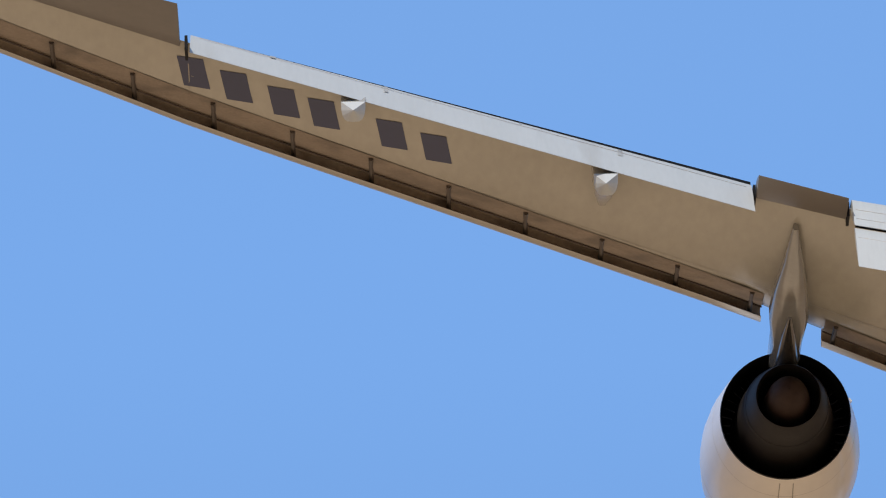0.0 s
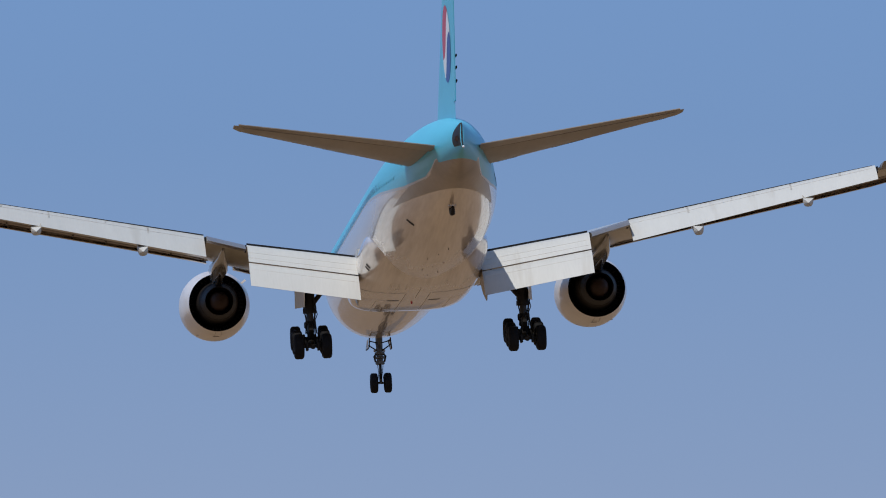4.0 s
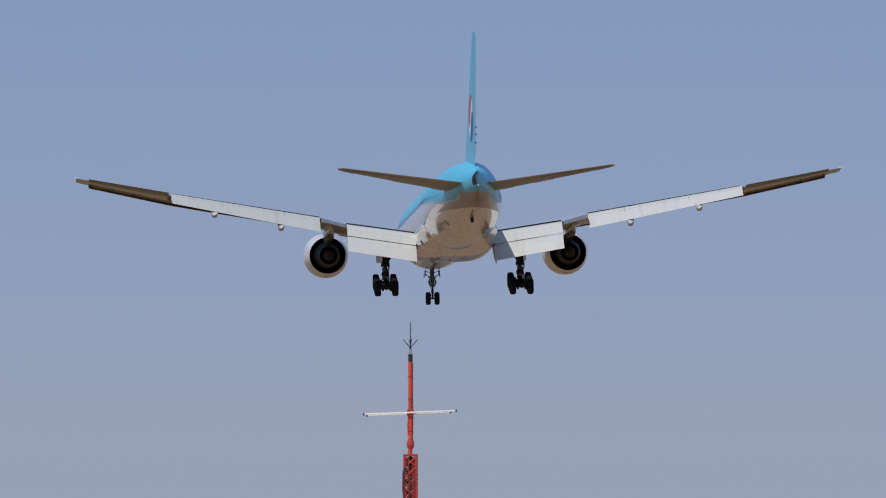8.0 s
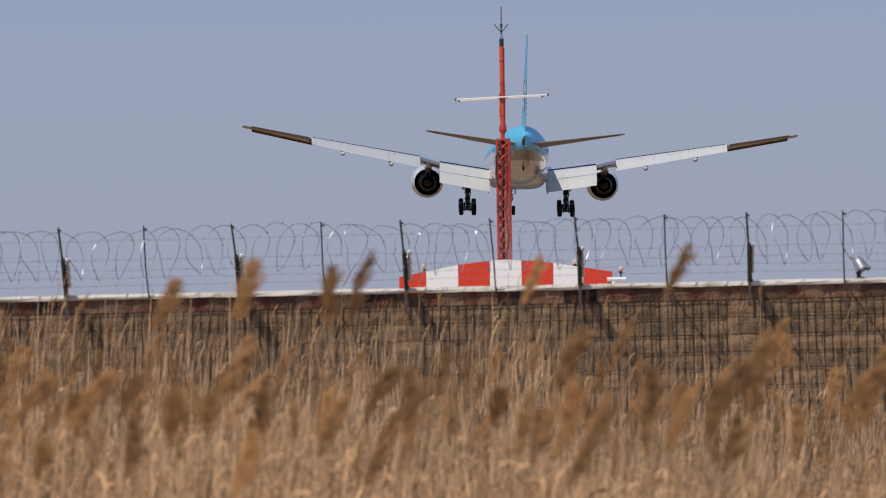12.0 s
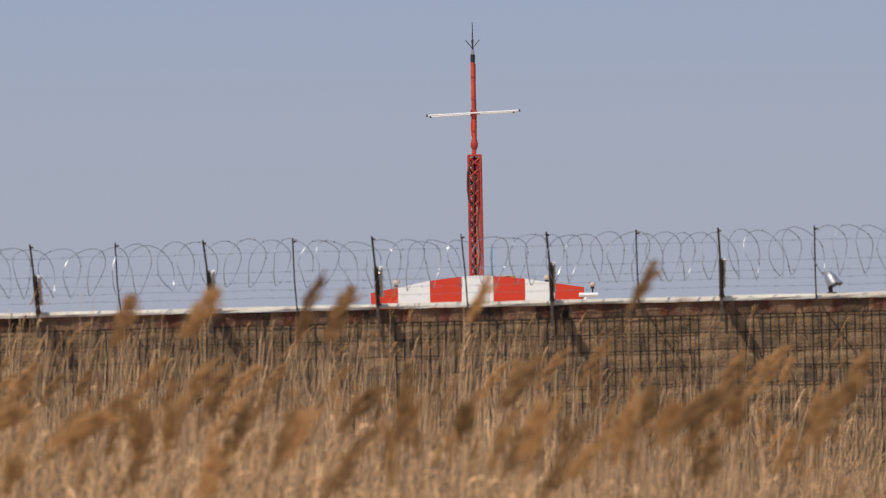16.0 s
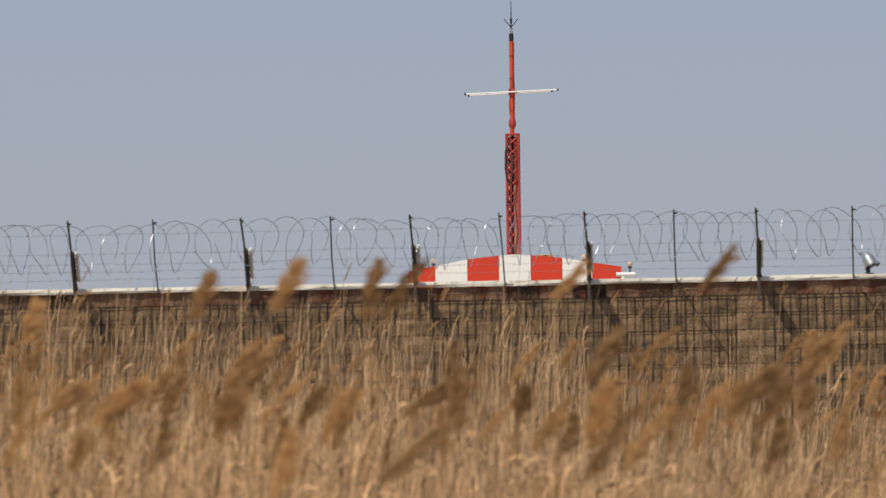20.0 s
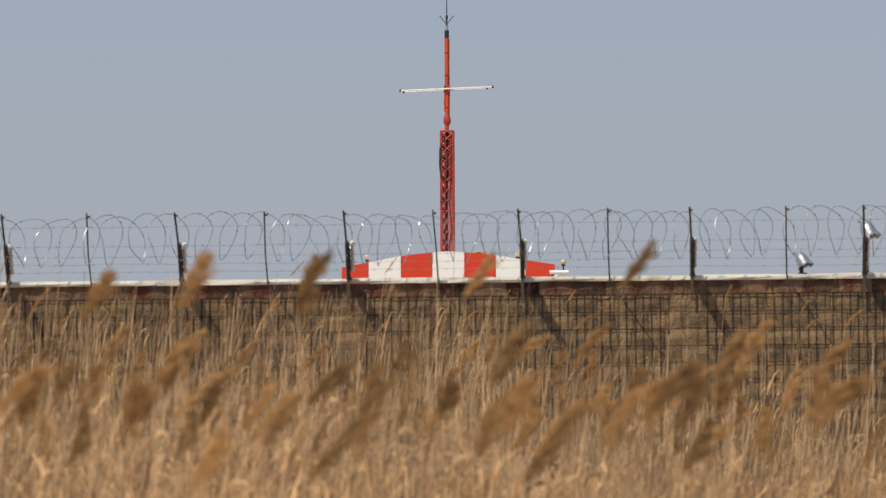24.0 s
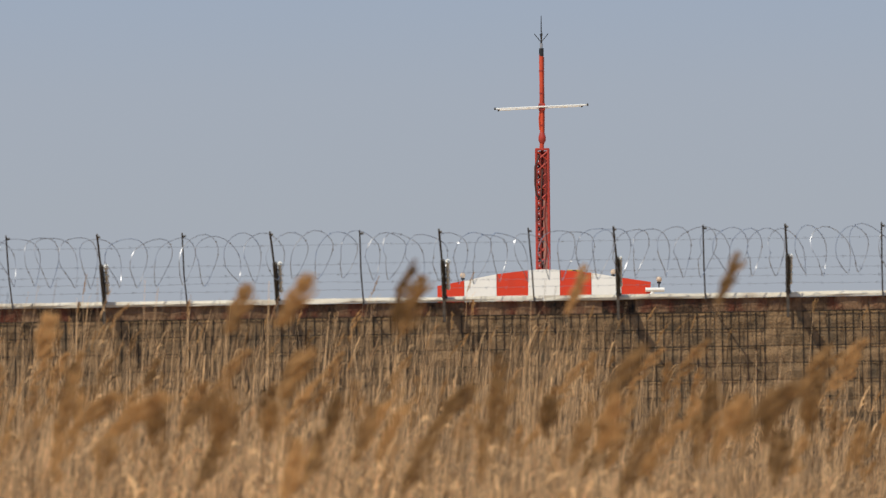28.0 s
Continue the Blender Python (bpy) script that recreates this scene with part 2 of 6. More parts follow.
M["runway"] = surface("runway_asphalt", (0.055, 0.054, 0.052), 0.9, 0, 0.2, 0.1, 2.0)
M["block"] = surface("split_face_block", (0.235, 0.145, 0.076), 0.92, 0, 0.5, 7.0, 45.0, bump=0.03, stain=(0.10, 0.072, 0.046), stain_at=(0.5, 0.72), per_object=0.5, per_island=0.6, placed=True)
M["mortar"] = surface("mortar", (0.165, 0.11, 0.066), 0.95, 0, 0.2, 3.0, 40.0, bump=0.004)
M["beam"] = surface("rust_stained_concrete", (0.16, 0.092, 0.052), 0.92, 0, 0.8, 5.0, 38.0, bump=0.03, stretch=(1.0, 1, 0.6), stain=(0.14, 0.040, 0.022), stain_at=(0.48, 0.62), per_object=0.9, placed=True)
M["coping"] = surface("pale_concrete_coping", (0.72, 0.66, 0.56), 0.9, 0, 0.14, 2.0, 30.0, bump=0.012, stain=(0.40, 0.31, 0.23), stain_at=(0.56, 0.72), placed=True)
M["mesh"] = surface("mesh_wire", (0.026, 0.020, 0.015), 0.8, 0.0, 0.3, 4.0, 40.0, stain=(0.09, 0.045, 0.03), stain_at=(0.5, 0.7))
M["post"] = surface("weathered_steel_post", (0.075, 0.070, 0.068), 0.55, 0.3, 0.3, 6.0, 50.0, stain=(0.10, 0.06, 0.045), stain_at=(0.55, 0.75))
M["leg"] = surface("weathered_dark_steel", (0.085, 0.066, 0.052), 0.7, 0.1, 0.4, 9.0, 60.0, stain=(0.14, 0.085, 0.055), stain_at=(0.5, 0.7))
M["insul"] = surface("white_insulator", (0.75, 0.74, 0.71), 0.5, 0, 0.08, 6.0, 40.0)
M["coil"] = surface("galvanised_coil", (0.36, 0.37, 0.41), 0.38, 0.55, 0.15, 4.0, 40.0)
M["strand"] = surface("barbed_strand", (0.34, 0.34, 0.36), 0.4, 0.7, 0.15, 4.0, 40.0)
M["lamp"] = surface("aluminium_housing", (0.44, 0.44, 0.45), 0.42, 0.7, 0.2, 8.0, 50.0)
M["red"] = surface("red_obstruction_paint", (0.68, 0.046, 0.014), 0.5, 0, 0.07, 3.0, 25.0, stain=(0.45, 0.045, 0.03), stain_at=(0.6, 0.8))
M["orange"] = surface("orange_mast_paint", (0.62, 0.072, 0.026), 0.5, 0, 0.14, 3.0, 25.0, stain=(0.34, 0.04, 0.022), stain_at=(0.5, 0.7))
M["deepred"] = surface("deep_red_paint", (0.20, 0.022, 0.014), 0.6, 0, 0.3, 6.0, 40.0, stain=(0.09, 0.022, 0.016), stain_at=(0.5, 0.7))
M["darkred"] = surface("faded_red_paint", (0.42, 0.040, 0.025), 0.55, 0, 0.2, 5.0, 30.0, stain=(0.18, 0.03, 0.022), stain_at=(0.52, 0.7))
M["conduit"] = surface("faded_conduit", (0.34, 0.15, 0.115), 0.55, 0, 0.25, 5.0, 30.0, stain=(0.24, 0.06, 0.045), stain_at=(0.5, 0.7))
M["white"] = surface("white_obstruction_paint", (0.88, 0.86, 0.82), 0.5, 0, 0.05, 3.0, 25.0, stain=(0.72, 0.68, 0.62), stain_at=(0.62, 0.82))
M["tube"] = surface("white_tube", (0.80, 0.79, 0.76), 0.4, 0, 0.05, 5.0, 40.0)
M["black"] = surface("black_fitting", (0.02, 0.02, 0.022), 0.5, 0, 0.2, 8.0, 40.0)
M["cable"] = surface("dark_cable", (0.085, 0.032, 0.024), 0.6, 0, 0.2, 8.0, 40.0)
M["yellow"] = surface("yellow_plate", (0.62, 0.38, 0.05), 0.5, 0, 0.15, 10.0, 60.0)
M["amber"] = surface("amber_globe", (0.66, 0.48, 0.34), 0.25, 0, 0.15, 12.0, 60.0)
M["straw"] = surface("dry_reed_stem", (0.60, 0.375, 0.195), 0.7, 0, 0.72, 1.2, 9.0, per_object=0.3, per_island=1.3)
M["leaf"] = surface("dry_reed_leaf", (0.57, 0.345, 0.168), 0.7, 0, 0.66, 1.5, 9.0, per_object=0.3, per_island=1.4)
M["plume"] = surface("reed_plume", (0.435, 0.238, 0.095), 0.85, 0, 0.36, 3.0, 20.0, per_object=1.0, per_island=0.6)

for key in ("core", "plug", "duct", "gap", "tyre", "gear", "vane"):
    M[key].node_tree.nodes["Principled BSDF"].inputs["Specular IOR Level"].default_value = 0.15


# thin dry leaves and plumes let some light through
for key, share in (("leaf", 0.3), ("plume", 0.42)):
    tree = M[key].node_tree
    skin = tree.nodes["Principled BSDF"]
    thin = tree.nodes.new("ShaderNodeBsdfTranslucent")
    both = tree.nodes.new("ShaderNodeMixShader")
    both.inputs[0].default_value = share
    tree.links.new(skin.inputs["Base Color"].links[0].from_socket, thin.inputs["Color"])
    tree.links.new(skin.outputs[0], both.inputs[1])
    tree.links.new(thin.outputs[0], both.inputs[2])
    tree.links.new(both.outputs[0], tree.nodes["Material Output"].inputs["Surface"])

# ---- mesh tools ----
def part(name, bm, material, parent=None, label="", smooth=True):
    """Links a bmesh as one mesh object, under a thing or a part if given."""
    me = bpy.data.meshes.new(name)
    bm.normal_update()
    bm.to_mesh(me)
    bm.free()
    for m in (material if isinstance(material, (list, tuple)) else [material]):
        me.materials.append(m)
    if smooth:
        me.polygons.foreach_set("use_smooth", [True] * len(me.polygons))
        me.set_sharp_from_angle(angle=radians(38))
    ob = new(name, me)
    if parent:
        ob.parent = parent
    if label:
        ob["label"] = label
    return ob


def base_of(name, m=None):
    ob = new(name)
    ob.empty_display_size = 0.1
    if m is not None:
        ob.matrix_basis = m
    return ob


def box(bm, lo, hi, bevel=0.0):
    c = [(a + b) / 2 for a, b in zip(lo, hi)]
    s = [abs(b - a) for a, b in zip(lo, hi)]
    r = bmesh.ops.create_cube(bm, size=1, matrix=Matrix.Translation(c) @ Matrix.Diagonal((*s, 1)))
    if bevel:
        edges = list({e for v in r["verts"] for e in v.link_edges})
        bmesh.ops.bevel(bm, geom=edges, offset=bevel, segments=1, affect="EDGES")
    return bm


def tube(bm, points, radius, sides=8, cap=True, taper=1.0):
    """A round bar along points; radius may be a list."""
    pts = [Vector(p) for p in points]
    n = len(pts)
    rad = radius if isinstance(radius, (list, tuple)) else [radius * (1 + (taper - 1) * i / max(1, n - 1)) for i in range(n)]
    rings = []
    ref = None
    for i, p in enumerate(pts):
        d = (pts[min(i + 1, n - 1)] - pts[max(i - 1, 0)]).normalized()
        if ref is None:
            ref = d.orthogonal().normalized()
        ref = (ref - d * ref.dot(d)).normalized()
        o = d.cross(ref)
        rings.append([bm.verts.new(p + (ref * math.cos(2 * math.pi * k / sides) + o * math.sin(2 * math.pi * k / sides)) * rad[i]) for k in range(sides)])
    for a, b in zip(rings, rings[1:]):
        for k in range(sides):
            bm.faces.new((a[k], a[(k + 1) % sides], b[(k + 1) % sides], b[k]))
    if cap:
        bm.faces.new(rings[0][::-1])
        bm.faces.new(rings[-1])
    return bm


def loft(bm, rings, closed=True, cap=True):
    """Skins rings of points."""
    vs = [[bm.verts.new(p) for p in r] for r in rings]
    for a, b in zip(vs, vs[1:]):
        m = len(a)
        for k in range(m if closed else m - 1):
            bm.faces.new((a[k], a[(k + 1) % m], b[(k + 1) % m], b[k]))
    if cap and closed:
        bm.faces.new(vs[0][::-1])
        bm.faces.new(vs[-1])
    return vs


def lathe_y(bm, profile, centre=(0, 0, 0), sides=48, a0=0.0, a1=2 * math.pi):
    """Turns a profile of (y, r) about the y axis through centre."""
    full = abs(a1 - a0 - 2 * math.pi) < 1e-6
    m = sides if full else sides + 1
    rings = []
    for y, r in profile:
        rings.append([bm.verts.new((centre[0] + r * math.sin(a0 + (a1 - a0) * k / sides), centre[1] + y, centre[2] + r * math.cos(a0 + (a1 - a0) * k / sides)))
                      for k in range(m)])
    for a, b in zip(rings, rings[1:]):
        for k in range(m if full else m - 1):
            bm.faces.new((a[k], a[(k + 1) % m], b[(k + 1) % m], b[k]))
    bmesh.ops.recalc_face_normals(bm, faces=bm.faces)
    return bm


def lerp(table, x):
    """Linear reading of a table of (x, value)."""
    return float(np.interp(x, [a for a, _ in table], [b for _, b in table]))


def smooth_read(table, x):
    """Reading of a table with a cosine glide between its entries' slopes (monotone cubic)."""
    xs, ys = [a for a, _ in table], [b for _, b in table]
    if x <= xs[0]:
        return ys[0]
    if x >= xs[-1]:
        return ys[-1]
    i = max(k for k in range(len(xs)) if xs[k] <= x)
    i = min(i, len(xs) - 2)

    def slope(k):
        if k == 0 or k == len(xs) - 1:
            j = min(k, len(xs) - 2)
            return (ys[j + 1] - ys[j]) / (xs[j + 1] - xs[j])
        a, b = (ys[k] - ys[k - 1]) / (xs[k] - xs[k - 1]), (ys[k + 1] - ys[k]) / (xs[k + 1] - xs[k])
        return 0.0 if a * b <= 0 else 2 * a * b / (a + b)

    h = xs[i + 1] - xs[i]
    u = (x - xs[i]) / h
    return ((2 * u ** 3 - 3 * u ** 2 + 1) * ys[i] + (u ** 3 - 2 * u ** 2 + u) * h * slope(i) + (-2 * u ** 3 + 3 * u ** 2) * ys[i + 1] + (u ** 3 - u ** 2) * h * slope(i + 1))


# ---- the ground ----
bm = bmesh.new()
xs = [-4600, -1500, -500, -150, -50, -15, 0, 15, 50, 150, 500, 1500, 4600]
ys = [-4600, -1500, -400, -100, -20, 0, 10, 20, 40, 60, 80, 100, 120, 160, 250, 320, 1000, 2000, 3000, 4600]
vs = [[bm.verts.new((x, y, 0)) for x in xs] for y in ys]
for j, (a, b) in enumerate(zip(vs, vs[1:])):
    for k in range(len(xs) - 1):
        bm.faces.new((a[k], a[k + 1], b[k + 1], b[k])).material_index = 0 if ys[j] < 120 else 1 if ys[j] < 320 else 2
tagged(part("ground", bm, [M["ground"], M["bounce_ground"], M["airfield"]], smooth=False), "flat dry grass and straw ground of the airfield", "ground", kind="structure")
bm = bmesh.new()
box(bm, (-29, 1180, -0.2), (32, 4300, 0.02))
tagged(part("road", bm, M["runway"], smooth=False), "dark asphalt runway beyond the wall", "runway", kind="structure")

# ---- perimeter wall ----
WALL_Y = 112.0
TOP = 2.85
# the wall climbs a little to the east
TILT = Matrix.Translation((0, 0, TOP)) @ Matrix.Rotation(radians(-0.36), 4, "Y") @ Matrix.Translation((0, 0, -TOP))
wall = base_of("wall_north", TILT @ Matrix.Translation((0, WALL_Y, 0)))
tagged(wall, "weathered block wall with rust-stained beam and pale coping", "wall", kind="structure")
bm = bmesh.new()
box(bm, (-60, 0.016, -0.5), (60, 0.20, TOP - 0.08))
part("wall_core", bm, M["mortar"], wall, smooth=False)
bm = bmesh.new()
for i in range(24):
    box(bm, (-60 + 5 * i + 0.004, 0.036, TOP - 0.22), (-55 + 5 * i - 0.004, 0.212, TOP - 0.06), 0.008)
part("beam", bm, M["beam"], wall, "rust-stained concrete beam", smooth=False)
bm = bmesh.new()
for i in range(40):
    # each coping stone has a worn, uneven arris
    cuts = []
    dz = random.uniform(-0.006, 0.006)
    for k in range(13):
        x = -60 + 3 * i + 0.005 + 2.99 * k / 12
        j = [random.uniform(-0.009, 0.009) for _ in range(6)]
        cuts.append([(x, -0.046 + j[0], TOP - 0.060 + dz + j[1] * 0.6), (x, -0.052 + j[2], TOP - 0.034 + dz), (x, -0.040 + j[3], TOP + dz - 0.004 + j[4] * 0.6), (x, 0.10, TOP + dz + j[5] * 0.5),
                     (x, 0.24, TOP + dz - 0.006), (x, 0.25, TOP - 0.058 + dz)])
    loft(bm, cuts)
bmesh.ops.recalc_face_normals(bm, faces=bm.faces)
part("coping", bm, M["coping"], wall, "pale concrete coping", smooth=False)

# ---- wire mesh in front of the wall ----
MESH_Y = WALL_Y - 0.004
mesh_top = TOP - 0.225
for k, x0 in enumerate(range(-13, 14, 4)):
    panel = base_of("mesh_panel", TILT @ Matrix.Translation((x0 + 0.02, MESH_Y, 0)))
    tagged(panel, "dark welded wire mesh panel fixed before the block wall", "mesh panel", "mesh panels along the wall")
    for j in range(37):
        bm = bmesh.new()
        x = 0.02 + 0.0985 * j + random.uniform(-0.005, 0.005)
        tube(bm, [(x, 0, 0.05), (x + random.uniform(-0.004, 0.004), random.uniform(-0.003, 0.002), 1.4), (x, 0, mesh_top + random.uniform(-0.004, 0.004))], 0.0056, 5)
        part("vertical_wire", bm, M["mesh"], panel)
    for j in range(14):
        z = mesh_top - 0.004 - 0.2 * j
        if z > 0.05:
            bm = bmesh.new()
            tube(bm, [(0.0, -0.008, z), (1.8, -0.008 + random.uniform(-0.001, 0.001), z + random.uniform(-0.006, 0.006)), (3.56, -0.008, z)], 0.0048, 5)
            part("cross_wire", bm, M["mesh"], panel)
    for z in (0.5, 1.4, mesh_top - 0.1):
        bm = bmesh.new()
        box(bm, (1.75, 0.006, z), (1.79, 0.040, z + 0.03), 0.004)
        part("bracket", bm, M["post"], panel)

# ---- fence on top of the wall ----
LEAN = 0.95 / 0.78     # metres outward for each metre up


def up_at(h, x=0.0):
    """A place on the leaning fence, h above the wall's top."""
    return Vector((x, WALL_Y + 0.02 - h * LEAN * 0.5 if h < 0 else WALL_Y - 0.02 - h * LEAN, TOP + h))


POSTS = [-11.2, -9.19, -7.15, -5.15, -3.12, -1.16, 0.88, 2.87, 4.89, 6.93, 8.97, 11.0]
THIN = [-10.2, -8.18, -6.25, -4.20, -2.13, -0.13, 1.88, 3.96, 5.93, 7.95, 9.99]
for x in POSTS:
    p = base_of("fence_post", TILT @ Matrix.Translation((x, WALL_Y, TOP)))
    tagged(p, "dark leaning steel fence post with white insulator strip", "fence post", "thick posts on the wall")
    jig = random.uniform(-0.012, 0.012)
    # the strips to the west stand clear of their posts
    out, fat = (0.047, 1.15) if x < -1 else (0.030, 0.8)
    bm = bmesh.new()
    tube(bm, [(0, 0.02, -0.05), (-0.012, -0.02 - 0.42 * LEAN, 0.42)], 0.028, 6)
    # deep flat web of the bracket, unseen edge-on from the field, added for its wide shadow
    web = [[(px + sx * 0.007, py + d, pz) for sx, d in ((-1, -w), (1, -w), (1, w), (-1, w))] for px, py, pz, w in ((0, -0.07, 0.0, 0.10), (-0.008, -0.02 - 0.28 * LEAN, 0.28, 0.17), (-0.012, -0.02 - 0.42 * LEAN, 0.42, 0.14))]
    loft(bm, web)
    bmesh.ops.recalc_face_normals(bm, faces=bm.faces)
    # box added at the coping so that the shadow starts at the foot
    box(bm, (-0.030, -0.090, -0.02), (0.030, -0.066, 0.02), 0.004)
    part("lower_post", bm, M["post"], p)
    bm = bmesh.new()
    box(bm, (-0.024, -0.082, -0.30), (0.012, -0.060, -0.015), 0.004)
    part("wall_leg", bm, M["leg"], p, "weathered steel leg on the wall's face")
    bm = bmesh.new()
    tube(bm, [(-0.012, -0.02 - 0.30 * LEAN, 0.30), (-0.045 + jig, -0.02 - 0.78 * LEAN, 0.78)], 0.0125, 6)
    tube(bm, [(-0.045 + jig, -0.02 - 0.745 * LEAN, 0.745), (-0.01 + jig, -0.02 - 0.75 * LEAN, 0.75)], 0.014, 5)
    part("upper_rod", bm, M["post"], p)
    bm = bmesh.new()
    for h in (0.1, 0.18, 0.26, 0.34):
        tube(bm, [(-0.03, -0.02 - h * LEAN, h), (0.04, -0.03 - h * LEAN, h + 0.004)], 0.010, 5)
    part("clamp", bm, M["post"], p)
    bm = bmesh.new()
    for i in range(7):
        h = 0.10 + 0.047 * i
        tube(bm, [(out, -0.06 - h * LEAN, h), (out, -0.06 - (h + 0.034) * LEAN, h + 0.034)], (0.017 if i % 2 else 0.023) * fat, 6)
    tube(bm, [(out, -0.06 - 0.09 * LEAN, 0.09), (out, -0.06 - 0.43 * LEAN, 0.43)], 0.013 * fat, 6)
    part("insulator", bm, M["insul"], p, "white plastic insulator strip")
    bm = bmesh.new()
    box(bm, (-0.035, -0.045, -0.02), (0.035, 0.03, 0.012), 0.006)
    part("foot_plate", bm, M["post"], p)
for x in THIN:
    p = base_of("fence_rod", TILT @ Matrix.Translation((x, WALL_Y, TOP)))
    tagged(p, "thin dark leaning steel rod holding the coiled wire", "fence post", "thin rods on the wall")
    jig = random.uniform(-0.03, 0.03)
    bm = bmesh.new()
    tube(bm, [(0.02, -0.056, -0.08), (0.015, -0.056, 0.0), (0.0, -0.04 - 0.3 * LEAN, 0.3), (-0.02 + jig, -0.02 - 0.78 * LEAN, 0.78)], 0.0095, 6)
    part("rod", bm, M["post"], p)
    bm = bmesh.new()
    tube(bm, [(-0.02 + jig, -0.02 - 0.74 * LEAN, 0.74), (0.02 + jig, -0.03 - 0.745 * LEAN, 0.745)], 0.013, 5)
    part("clip", bm, M["post"], p)

# coiled razor wire: loops of uneven size that hang on the posts
bm = bmesh.new()
coil_pts = []
x = -12.0
while x < 12.0:
    pitch = random.choice((0.16, 0.21, 0.24, 0.26, 0.28, 0.29))
    r = random.uniform(0.265, 0.30)
    lie = random.uniform(0.125, 0.17)
    skew = random.uniform(-0.09, 0.09)
    pinch = random.uniform(0.0, 0.02)
    for k in range(22):
        a = 2 * math.pi * k / 22
        wob = 0.02 * math.sin(3 * a + x) + pinch * math.sin(2 * a)
        c = up_at(0.47 + 0.02 * math.sin(x * 1.7), x + pitch * k / 22)
        coil_pts.append(c + Vector((-lie * math.cos(a) * (1 + 0.52 * math.sin(a)) + skew * math.sin(a), -(r + wob) * math.cos(a) * 0.9, (r + wob) * math.sin(a))))
    x += pitch
tube(bm, coil_pts, 0.0042, 4)
coil = part("razor_coil", bm, M["coil"])
coil.matrix_basis = TILT
tagged(coil, "galvanised coiled razor wire along the top of the wall", "razor wire")
bm = bmesh.new()
for i in range(2, len(coil_pts) - 2, 2):
    p, d = coil_pts[i], (coil_pts[i + 1] - coil_pts[i - 1]).normalized()
    n = d.orthogonal().normalized()
    n.rotate(Matrix.Rotation(random.uniform(0, 6.28), 3, d))
    s = 0.011
    q = [p - d * s, p - d * s * 0.3 + n * s, p + d * s * 0.3 + n * s, p + d * s, p + d * s * 0.3 - n * s, p - d * s * 0.3 - n * s]
    bm.faces.new([bm.verts.new(v) for v in q])
tagged(part("razor_barb", bm, M["coil"], coil, "small bright barbs", smooth=False), kind="stuff")
for h in (0.10, 0.19, 0.28, 0.40, 0.62):
    bm = bmesh.new()
    pts = [up_at(h + random.uniform(-0.008, 0.008), -12 + 0.5 * k) for k in range(49)]
    tube(bm, pts, 0.0023, 4)
    for k in range(110):
        xx = -12 + 24 * k / 110 + random.uniform(-0.02, 0.02)
        c = up_at(h, xx)
        tube(bm, [c + Vector((-0.014, 0.0, -0.016)), c + Vector((0.014, 0.0, 0.016))], 0.0014, 3)
        tube(bm, [c + Vector((0.012, 0.01, -0.016)), c + Vector((-0.012, -0.01, 0.016))], 0.0014, 3)
    strand = part("barbed_strand", bm, M["strand"])
    strand.matrix_basis = TILT
    tagged(strand, "thin barbed wire strand stretched between the fence posts", "barbed wire", "strands on the wall")

# small floodlights on the wall


def floodlight(x, y, up, size, turn, label):
    """A dented dome lamp on a stub, its centre about 0.15 above the given height."""
    fl = base_of("floodlight", TILT @ Matrix.Translation((x, y, TOP)))
    tagged(fl, label, "floodlight", "floodlights on the wall")
    bm = bmesh.new()
    tube(bm, [(-0.01, 0, 0), (-0.01, 0, up + 0.10)], 0.026 if up < 0.1 else 0.018, 8)
    box(bm, (-0.05, -0.05, -0.005), (0.05, 0.05, 0.012), 0.004)
    part("stub", bm, M["post"], fl)
    rot = Matrix.Translation((0.005, -0.02, up + 0.15)) @ Matrix.Rotation(radians(turn), 4, "Y") @ Matrix.Rotation(radians(-14), 4, "X") @ Matrix.Scale(size, 4)
    prof = [(0.115, 0.014), (0.112, 0.030), (0.095, 0.048), (0.062, 0.062), (0.055, 0.068), (0.0, 0.076), (-0.045, 0.082), (-0.05, 0.092), (-0.066, 0.092), (-0.064, 0.078), (-0.03, 0.070)]
    bm = bmesh.new()
    loft(bm, [[rot @ Vector((r * math.cos(a), r * math.sin(a), z)) for a in [2 * math.pi * k / 18 for k in range(18)]] for z, r in prof])
    bmesh.ops.recalc_face_normals(bm, faces=bm.faces)
    part("housing", bm, M["lamp"], fl, "dented aluminium dome")
    bm = bmesh.new()
    loft(bm, [[rot @ Vector((r * math.cos(a), r * math.sin(a), z)) for a in [2 * math.pi * k / 16 for k in range(16)]] for z, r in ((-0.034, 0.068), (-0.046, 0.070), (-0.052, 0.05))])
    part("lens", bm, M["glass"], fl, "dark glass lens")
    bm = bmesh.new()
    # lip that hangs over the lens on one side
    hood = []
    for z, r in ((-0.050, 0.090), (-0.085, 0.104), (-0.088, 0.100), (-0.052, 0.084)):
        hood.append([rot @ Vector((r * math.cos(a), r * math.sin(a), z)) for a in [radians(-62 + 124 * k / 10) for k in range(11)]])
    loft(bm, hood + hood[:1], closed=False)
    part("hood", bm, M["lamp"], fl)
    bm = bmesh.new()
    tube(bm, [rot @ Vector((-0.02, 0, 0.11)), rot @ Vector((-0.045, 0, 0.125)), rot @ Vector((-0.05, 0, 0.14))], 0.014, 6)
    part("cable_gland", bm, M["lamp"], fl)


floodlight(4.16, WALL_Y + 0.02, 0.0, 1.0, -27, "small silver dome floodlight on a dark stub on the wall")
floodlight(4.94, WALL_Y + 0.12, 0.345, 1.18, -24, "silver dome floodlight held behind a fence post")

